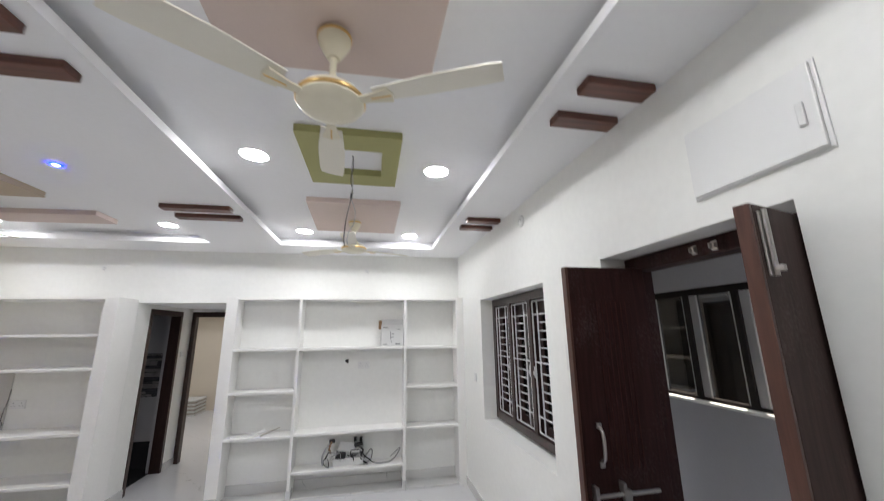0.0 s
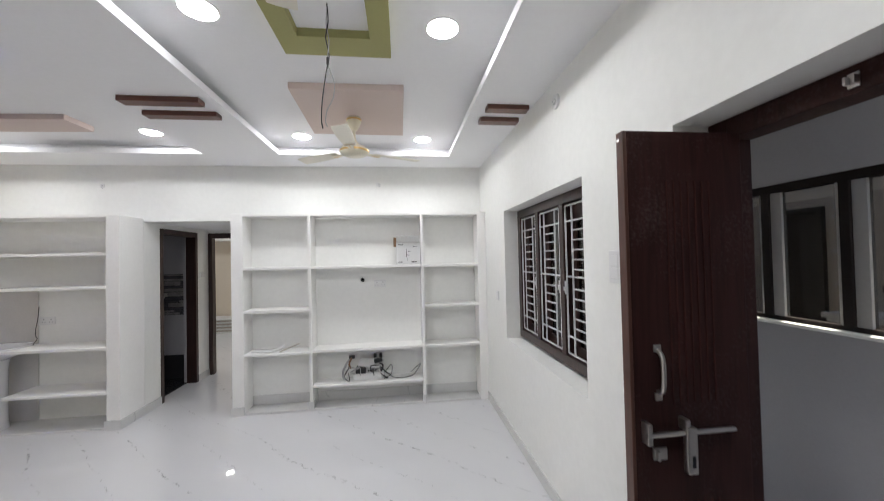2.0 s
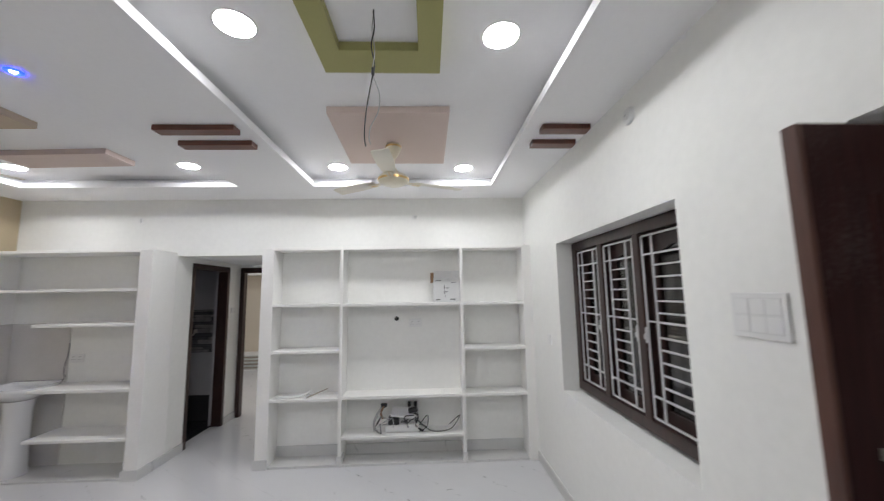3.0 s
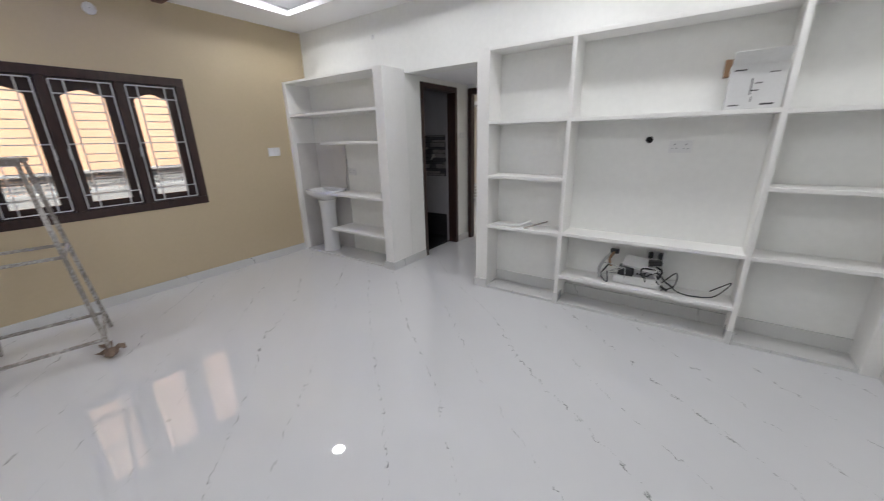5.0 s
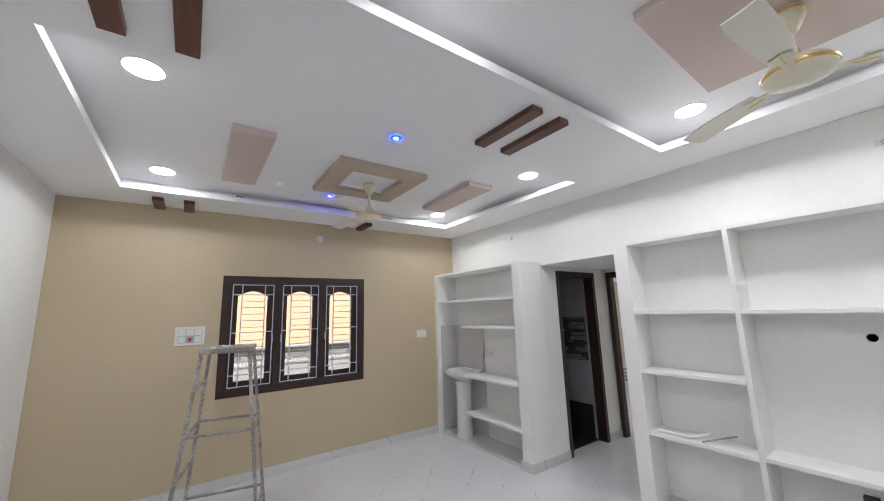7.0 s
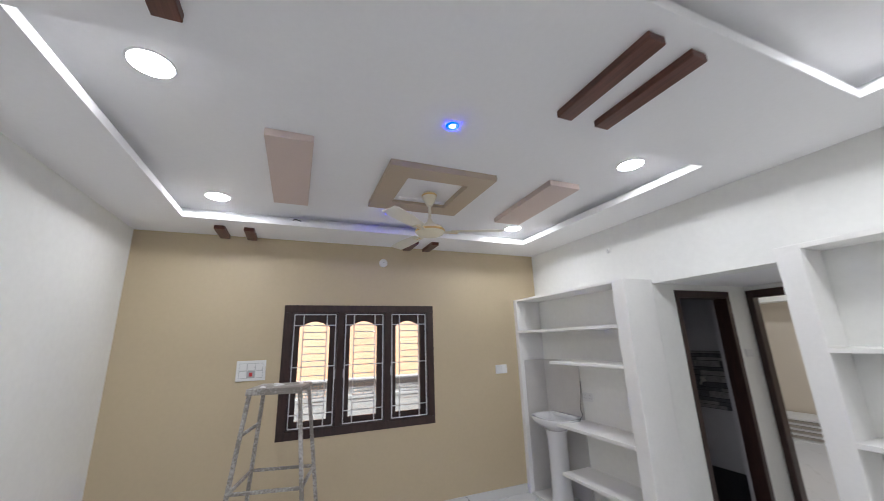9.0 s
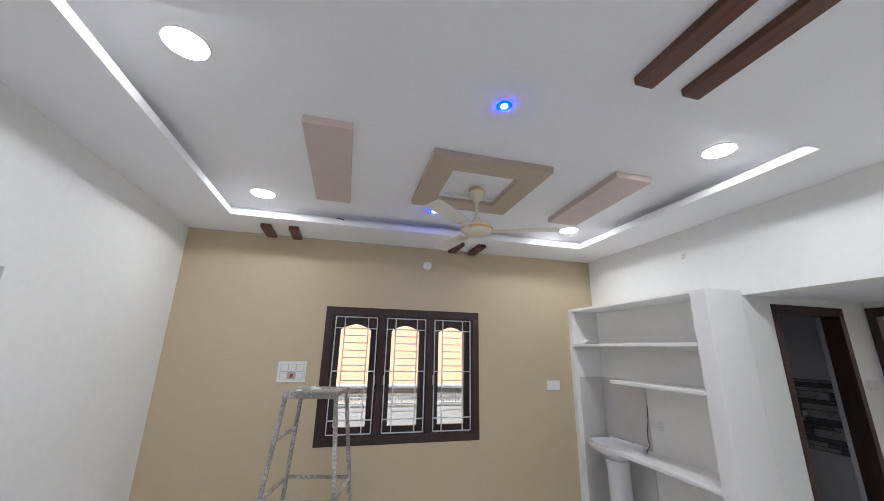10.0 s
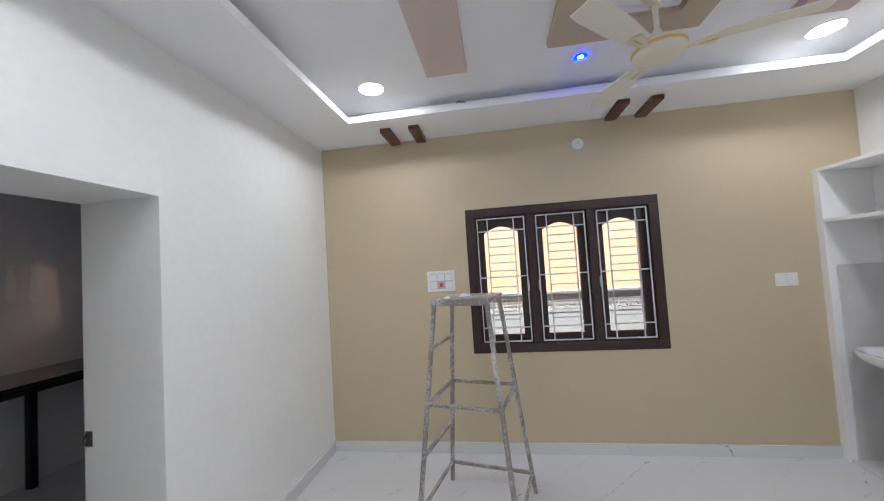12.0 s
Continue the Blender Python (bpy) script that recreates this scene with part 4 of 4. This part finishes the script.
part("cable", tube([(0.27, 0.03, 0.12), (0.31, 0.0, 0.14), (0.36, 0.01, 0.08), (0.42, 0.0, 0.05)], 0.006, 8), M_BLACK, gad, "thick black cable loop", True)
part("cable", tube([(-0.1, 0.02, 0.02), (-0.11, 0.03, 0.1), (-0.07, 0.03, 0.19), (-0.02, 0.06, 0.25)], 0.012, 8), M_GROOVE, gad, "grey bundled cable", True)
part("cable", tube([(-0.02, 0.01, 0.14), (-0.04, 0.02, 0.19), (-0.015, 0.05, 0.25)], 0.011, 8), M_CARD, gad, "brown bundled cable", True)
part("connector", boxes((-0.045, 0.015, 0.04, 0.08, 0.235, 0.27), bevel=0.005), M_BLACK, gad)
cord = thing("power_cord", "black power cord trailing over the shelf", "power cord")
part("cord", tube([(0.03, 5.06, 0.5), (0.04, 5.0, 0.42), (0.02, 4.96, 0.36), (0.1, 4.95, 0.41), (0.18, 4.94, 0.34), (0.26, 4.95, 0.285), (0.36, 4.94, 0.282), (0.46, 4.95, 0.3), (0.52, 4.97, 0.36), (0.55, 4.99, 0.41), (0.5, 5.0, 0.37), (0.44, 5.0, 0.32)], 0.004, 8), M_BLACK, cord, smooth=True)
part("cord", tube([(0.1, 5.06, 0.5), (0.09, 5.0, 0.45), (0.04, 4.97, 0.4), (-0.02, 4.96, 0.37)], 0.004, 8), M_BLACK, cord, smooth=True)
trim_piece = tagged(part("plastic_trim", tube([(-1.26, 4.93, 0.652), (-1.12, 4.93, 0.652), (-1.04, 4.94, 0.655), (-0.98, 4.97, 0.67), (-0.94, 5.0, 0.69)], 0.013, 8), M_PLASTIC, smooth=True), "white bent plastic strip lying on the shelf", "plastic strip")
rod = tagged(part("wooden_rod", tube([(-0.96, 4.9, 0.648), (-0.87, 4.99, 0.672), (-0.8, 5.06, 0.69)], 0.006, 8), M_STACK, smooth=True), "short thin brown rod leaning on the shelf", "rod")


# ---- painter's stool ----
def work_stool():
    s = thing("work_stool", "tall paint-splashed steel work stool standing on the floor", "stool", pose(-3.352, 2.185, 0, 0, 0, -12.5))
    H, top, foot = 1.36, 0.165, 0.30

    def corner(i, z):
        k = foot + (top - foot) * z / H
        return Vector(((k, k, -k, -k)[i], (-k, k, k, -k)[i], z))

    def square_bar(a, b, w):
        d = (b - a).normalized()
        side = d.cross(Vector((0, 0, 1)))
        side = (side if side.length > 0.3 else d.cross(Vector((1, 0, 0)))).normalized()
        up = side.cross(d)
        bm = bmesh.new()
        rings = [[bm.verts.new(p + side * sx * w / 2 + up * sy * w / 2) for sx, sy in ((-1, -1), (1, -1), (1, 1), (-1, 1))] for p in (a, b)]
        for i in range(4):
            bm.faces.new([rings[0][i], rings[0][(i + 1) % 4], rings[1][(i + 1) % 4], rings[1][i]])
        bm.faces.new(rings[0])
        bm.faces.new(rings[1])
        bmesh.ops.bevel(bm, geom=list(bm.edges), offset=w * 0.12, segments=1, affect="EDGES")
        return bm
    for i in range(4):
        part("leg", square_bar(corner(i, 0.06 if i < 2 else 0.0), corner(i, H - 0.01), 0.025), M_STEEL, s)
    for i, j, zs in ((0, 1, (0.748, 0.14)), (1, 2, (0.748, 0.14)), (2, 3, (0.748, 0.14)), (3, 0, (1.08, 0.748, 0.45, 0.14))):
        for z in zs:
            part("rung", square_bar(corner(i, z), corner(j, z), 0.02), M_STEEL, s)
    t = top + 0.022
    part("seat", boxes((-t, t, -t, t, H - 0.012, H + 0.012), bevel=0.004), M_STEEL, s, "flat paint-crusted steel top")
    part("seat_lip", boxes((-t + 0.004, t - 0.004, -t, -t + 0.004, H - 0.03, H - 0.012), (t - 0.004, t, -t, t, H - 0.03, H - 0.012), bevel=0.001), M_STEEL, s)
    q = random.Random(8)
    for i in range(7):
        r = q.uniform(0.018, 0.045)
        crust = part("paint_crust", lathe([(0, 0.006 + r * 0.16), (r * 0.5, 0.005 + r * 0.12), (r, 0.0)], 9), M_CARTON, s, "dried white paint lump", True)
        crust.matrix_basis = pose(q.uniform(-0.13, 0.13), q.uniform(-0.13, 0.13), H + 0.011, 0, 0, q.uniform(0, 90))
    for i in (0, 1):
        c = corner(i, 0.04)
        bm = bmesh.new()
        bmesh.ops.create_icosphere(bm, subdivisions=3, radius=0.042)
        for v in bm.verts:
            n = noise.noise(v.co * 28 + Vector((i * 5, 0, 0))) * 0.5 + noise.noise(v.co * 60) * 0.25
            v.co *= 1 + n * 0.6
            v.co.z *= 0.8
        bmesh.ops.translate(bm, vec=(c.x + 0.01, c.y, 0.042), verts=bm.verts)
        wrap = part("wrapped_foot", bm, M_RAG, s, "foot wrapped in a brown rag", True)
        for k, (ang, tip) in enumerate(((25 + 70 * i, 0.055), (165 + 30 * i, 0.075), (262 - 40 * i, 0.02))):
            fb, rows_ = bmesh.new(), []
            for a in range(6):
                q = a / 5
                w = 0.012 + 0.03 * q * (1.25 - 0.4 * q)
                r = 0.02 + 0.062 * q
                z = 0.055 + (tip - 0.045) * q + 0.012 * math.sin(q * 5 + k)
                rows_.append([fb.verts.new((r, w * b_, max(0.003, z + 0.007 * math.cos(b_ * 4 + q * 3)))) for b_ in (-1, -0.33, 0.33, 1)])
            for p_, q_ in zip(rows_, rows_[1:]):
                for b_ in range(3):
                    fb.faces.new([p_[b_], p_[b_ + 1], q_[b_ + 1], q_[b_]])
            ext = bmesh.ops.extrude_face_region(fb, geom=list(fb.faces))
            bmesh.ops.translate(fb, vec=(0, 0, 0.005), verts=[g for g in ext["geom"] if isinstance(g, bmesh.types.BMVert)])
            fl = part("rag_end", fb, M_RAG, wrap, "loose end of the knotted rag", True)
            fl.matrix_basis = pose(c.x + 0.01, c.y, 0, 0, 0, ang)
    return s


work_stool()

# ---- bathroom, bedroom and kitchen seen through openings ----
for _n, _z0, _z1, _m, _l in (("black_skirting_tile", 0.012, 0.34, M_TILEB, "glossy black tile course along the bathroom wall"),):
    structure(_n, boxes((-4.09, -2.55, 6.29, 6.30, _z0, _z1)), _m, _l, "tile")
band = structure("tile_band", boxes((-4.09, -2.55, 6.292, 6.30, 0.9, 1.47)), M_TILEB, "dark stone-pattern tile band on the bathroom wall", "tile")
z = 0.905
rs = random.Random(3)
pieces = []
while z < 1.45:
    h = rs.choice((0.03, 0.045, 0.06))
    x = -4.05 + rs.uniform(0, 0.1)
    while x < -2.58:
        w = rs.uniform(0.1, 0.28)
        pieces.append((x, min(x + w, -2.56), 6.280 + rs.uniform(0, 0.006), 6.292, z, min(z + h, 1.465)))
        x += w + 0.006
    z += h + 0.005
for p in pieces:
    o = new("stone_strip", mesh_of("stone_strip", boxes(p), rs.choice((M_TILED, M_TILED, M_TILEM))))
    o.parent = band
tap = thing("bath_tap", "small chrome tap on the bathroom wall", "tap", pose(-2.9, 6.28, 1.17))
part("spout", tube([(0, 0, 0), (0, -0.06, 0), (0, -0.09, -0.03)], 0.011, 8), M_CHROME, tap, smooth=True)
part("knob", lathe([(0, -0.02), (0.02, -0.02), (0.022, 0.01), (0, 0.012)], 16), M_CHROME, tap, smooth=True).location = (0, -0.04, 0.03)
st = thing("tile_stack", "stack of flat floor tiles and boards by the bedroom wall", "tile stack", pose(-3.95, 9.55, 0))
for i in range(9):
    part("board", boxes((-0.35 + 0.01 * (i % 3), 0.45 - 0.012 * (i % 2), 0, 0.55, i * 0.037, i * 0.037 + 0.028), bevel=0.002), M_STACK if i % 2 else M_CARTON, st)
kc = thing("kitchen_counter", "black granite kitchen worktop on a black stone leg", "kitchen counter", kind="structure")
part("worktop", boxes((-4.09, -2.0, -1.55, -0.95, 0.885, 0.925), bevel=0.006), M_GRANITE, kc)
part("front_edge", boxes((-4.09, -2.0, -0.965, -0.945, 0.852, 0.885), bevel=0.003), M_GRANITE, kc)
part("leg", boxes((-3.475, -3.425, -1.46, -1.40, 0.0, 0.885), bevel=0.004), M_GRANITE, kc)
dk = thing("door_keeper", "small dark metal keeper on the kitchen opening jamb", "door keeper", pose(-2.464, 0.46, 0.875))
part("plate", boxes((0.0, 0.004, -0.018, 0.018, -0.035, 0.035), bevel=0.001), M_INK, dk)
part("staple", tube([(0.003, 0.0, 0.02), (0.02, 0.0, 0.018), (0.024, 0.0, 0.0), (0.02, 0.0, -0.018), (0.003, 0.0, -0.02)], 0.004, 6), M_INK, dk, smooth=True)
structure("kitchen_tiles", boxes((-4.09, HALL_W - 0.23, -2.4, -2.39, 0.86, 1.75)), M_TILEW, "pale glossy kitchen wall tiles", "tile")
structure("wall_kitchen_middle", boxes((-4.09, -2.0, -1.75, -1.55, 0.0, TOP)), M_TILEW, "tiled wall behind the kitchen counter", "wall")
def jug_motif(x, z, h):
    """A pale jug drawn on the tiles: a low relief, standing in the x-z plane."""
    o = thing("tile_motif", "pale jug motif with brown spots on kitchen wall tiles", "tile motif", pose(x, -1.55, z), group="kitchen tile motifs")
    k = h / 0.3
    prof = [(0.022, 0.0), (0.034, 0.03), (0.036, 0.12), (0.026, 0.2), (0.018, 0.25), (0.024, 0.3)]
    pts = [(w * k, v * k) for w, v in prof] + [(-w * k, v * k) for w, v in reversed(prof)]
    body = prism(pts, 0.0, 0.004)
    bmesh.ops.rotate(body, cent=(0, 0, 0), matrix=Euler((radians(90), 0, 0)).to_matrix(), verts=body.verts)
    bmesh.ops.translate(body, vec=(0, 0.004, 0), verts=body.verts)
    part("jug", body, M_PLASTIC, o)
    return o


def flower_motif(x, z, r, seed):
    """A brown cluster of petals in low relief on the tiles."""
    o = thing("tile_motif", "brown flower motif on the kitchen wall tiles", "tile motif", pose(x, -1.55, z), group="kitchen tile motifs")
    q = random.Random(seed)
    for k in range(6):
        a = 2 * math.pi * k / 6 + q.uniform(-0.3, 0.3)
        d = r * q.uniform(0.5, 0.9)
        m = part("petal", lathe([(0, 0.004), (r * 0.36, 0.003), (r * 0.42, 0.0)], 10), M_MOTIF, o)
        m.matrix_basis = pose(d * math.cos(a) * 1.5, 0, d * math.sin(a), 90, 0, 0)
    return o


jug_motif(-3.40, 1.50, 0.30)
jug_motif(-3.55, 1.48, 0.31)
for _k, (_x, _z, _r) in enumerate(((-3.36, 1.84, 0.035), (-3.53, 1.83, 0.035), (-3.68, 1.60, 0.045), (-3.82, 1.54, 0.035))):
    flower_motif(_x, _z, _r, _k)

# ---- porch outside the main door ----
PX = 2.6
structure("floor_porch", boxes((1.56, PX + 0.2, -3.0, 6.5, -0.12, -0.004)), M_GREYWALL, "grey porch floor", "floor")
structure("wall_porch", boxes((PX, PX + 0.2, -3.0, 6.5, -0.004, 1.18), (PX, PX + 0.2, -3.0, 6.5, 2.02, TOP)), M_GREYWALL, "grey painted porch wall below and above a window band", "wall")
structure("sill_porch", boxes((PX - 0.03, PX + 0.2, -3.0, 6.5, 1.18, 1.2), bevel=0.004), M_WALL, "white window ledge of the porch wall", "sill")
pw = thing("window_3", "dark framed window band with dark glass across the porch", "window", kind="structure")
part("window_frame", boxes((PX + 0.02, PX + 0.08, -3.0, 6.5, 1.97, 2.02), (PX + 0.02, PX + 0.08, -3.0, 6.5, 1.2, 1.225)), M_DARKPOST_SHADE, pw)
ys = (0.03, 0.43, 0.83, 1.23, 1.63, 2.03, 2.43, 2.83, 3.23, 3.63, 4.03, 4.43)
for y in ys:
    part("post", boxes((PX + 0.015, PX + 0.085, y, y + 0.045, 1.225, 1.97), bevel=0.003), M_DARKPOST_SHADE, pw)
    part("sash_stile", boxes((PX + 0.03, PX + 0.07, y + 0.046, y + 0.068, 1.225, 1.97), bevel=0.003), M_STILE, pw, "pale grey sash stile")
    part("sash_stile", boxes((PX + 0.03, PX + 0.07, y - 0.062, y - 0.001, 1.225, 1.97), bevel=0.003), M_STILE, pw, "pale grey sash stile")
for a, b in zip((-2.9,) + ys, ys + (6.4,)):
    pn = part("pane", boxes((PX + 0.045, PX + 0.051, a + 0.069 if a > -1 else a, b - 0.063, 1.226, 1.969)), M_SMOKE, pw, "dark tinted glass pane")
    pn.visible_shadow = False
# the room behind the tinted panes, built as an open court so daylight lights it
structure("wall_court", boxes((4.6, 4.8, -3.0, 8.5, -0.6, TOP), (PX + 0.2, 4.6, 8.3, 8.5, -0.6, TOP), (PX + 0.2, 4.6, -3.0, -2.8, -0.6, TOP)), M_BEDROOM, "beige wall of the room behind the porch window, built roofless for daylight", "wall")
cd = thing("court_door", "dark closed wooden door in the beige wall behind the porch window", "door", pose(4.6, 3.98, 0))
part("panel", boxes((-0.03, -0.005, 0.05, 0.47, -0.6, 2.0), bevel=0.003), M_DARKDOOR_SHADE, cd)
part("frame", boxes((-0.05, 0, 0, 0.05, -0.6, 2.05), (-0.05, 0, 0.47, 0.52, -0.6, 2.05), (-0.05, 0, 0.05, 0.47, 2.0, 2.05), bevel=0.003), M_DARKDOOR_SHADE, cd)
cs = thing("court_shelf", "wall shelf with pale slabs behind the porch window, its back coloured dark as shade", "shelf", pose(4.6, 4.58, 0))
# the niche's dim inside is put into the dark colour of this back
part("back", boxes((-0.012, 0, 0.03, 0.87, 0.3, 2.2)), M_DARKDOOR_SHADE, cs)
part("side_panel", boxes((-0.25, 0, 0, 0.03, 0.3, 2.23)), M_BEDROOM, cs)
part("side_panel", boxes((-0.25, 0, 0.87, 0.9, 0.3, 2.23)), M_BEDROOM, cs)
for z in (0.3, 0.9, 1.32, 1.725, 2.2):
    part("shelf", boxes((-0.25, -0.012, 0.03, 0.87, z - 0.015, z + 0.015), bevel=0.003), M_BEDROOM, cs)
nr = thing("court_shelf", "narrow pale wall shelf behind the porch window", "shelf", pose(4.6, 3.74, 0))
for z in (0.95, 1.28, 1.6, 1.93):
    part("shelf", boxes((-0.12, 0, 0, 0.11, z - 0.012, z + 0.012), bevel=0.003), M_WALL, nr)
part("side_panel", boxes((-0.12, 0, -0.02, 0.0, 0.9, 1.96), bevel=0.002), M_WALL, nr)
ct = thing("court_counter", "pale wash counter against the wall behind the porch window", "counter", pose(4.6, 2.9, -0.6))
part("slab", boxes((-0.45, 0, 0, 0.82, 1.6, 1.65), bevel=0.005), M_WALL, ct)
part("pier", boxes((-0.42, 0, 0.5, 0.8, 0.0, 1.6), bevel=0.005), M_WALL, ct)
so = thing("court_socket", "dark socket plate on the wall behind the porch window", "socket", pose(4.6, 3.44, 1.22))
part("plate", boxes((-0.012, 0, 0, 0.13, 0, 0.07), bevel=0.003), M_INK, so)
part("cable", tube([(-0.01, 0.06, 0.0), (-0.03, 0.07, -0.06), (-0.02, 0.03, -0.1), (-0.03, 0.08, -0.14)], 0.008, 6), M_INK, so, smooth=True)
# second box: unseen slab over the porch, sized to block sun and dim the porch
structure("roof", boxes((-4.4, 1.553, -3.4, 10.6, TOP + 0.02, TOP + 0.2), (1.553, 3.2, 0.6, 10.6, TOP + 0.02, TOP + 0.2)), M_GREYWALL, "flat concrete roof slab with an added unseen part that shades the porch", "roof")

# ---- outdoors, beyond the tan wall ----
structure("ground", boxes((-400, 400, -400, 400, -0.62, -0.6)), M_EARTH, "bare dry earth", "ground")
structure("boundary_wall", boxes((-6.3, -6.15, -6, 14, -0.6, 0.85), (-6.31, -6.14, -6, 14, 0.85, 0.89)), M_COMPOUND, "white boundary wall outside the window", "wall")
nb = thing("neighbour_house", "yellow painted neighbouring house beyond the boundary wall", "house")
part("house_wall", boxes((-12, -8.2, -7, 14, -0.6, 5.5)), M_NEIGHBOUR, nb)
part("roof", boxes((-12.2, -8.0, -7.2, 14.2, 5.5, 5.7)), M_COMPOUND, nb)
part("band_course", boxes((-8.2, -8.16, -7, 14, 2.75, 2.85)), M_COMPOUND, nb)
jali = tagged(part("balustrade_rail", boxes((-6.3, -6.15, -0.5, 7.5, 1.1, 1.135), bevel=0.008), M_COMPOUND), "white lattice of small openings on the boundary wall", "lattice")
post = mesh_of("lattice_post", boxes((-6.25, -6.2, 0, 0.034, 0.89, 1.1)), M_COMPOUND)
for i in range(160):
    o = new("lattice_post", post)
    o.parent, o.location = jali, (0, -0.5 + i * 0.05, 0)
for z in (0.925, 0.97, 1.015, 1.06):
    part("lattice_rail", boxes((-6.25, -6.2, -0.5, 7.5, z, z + 0.027)), M_COMPOUND, jali)
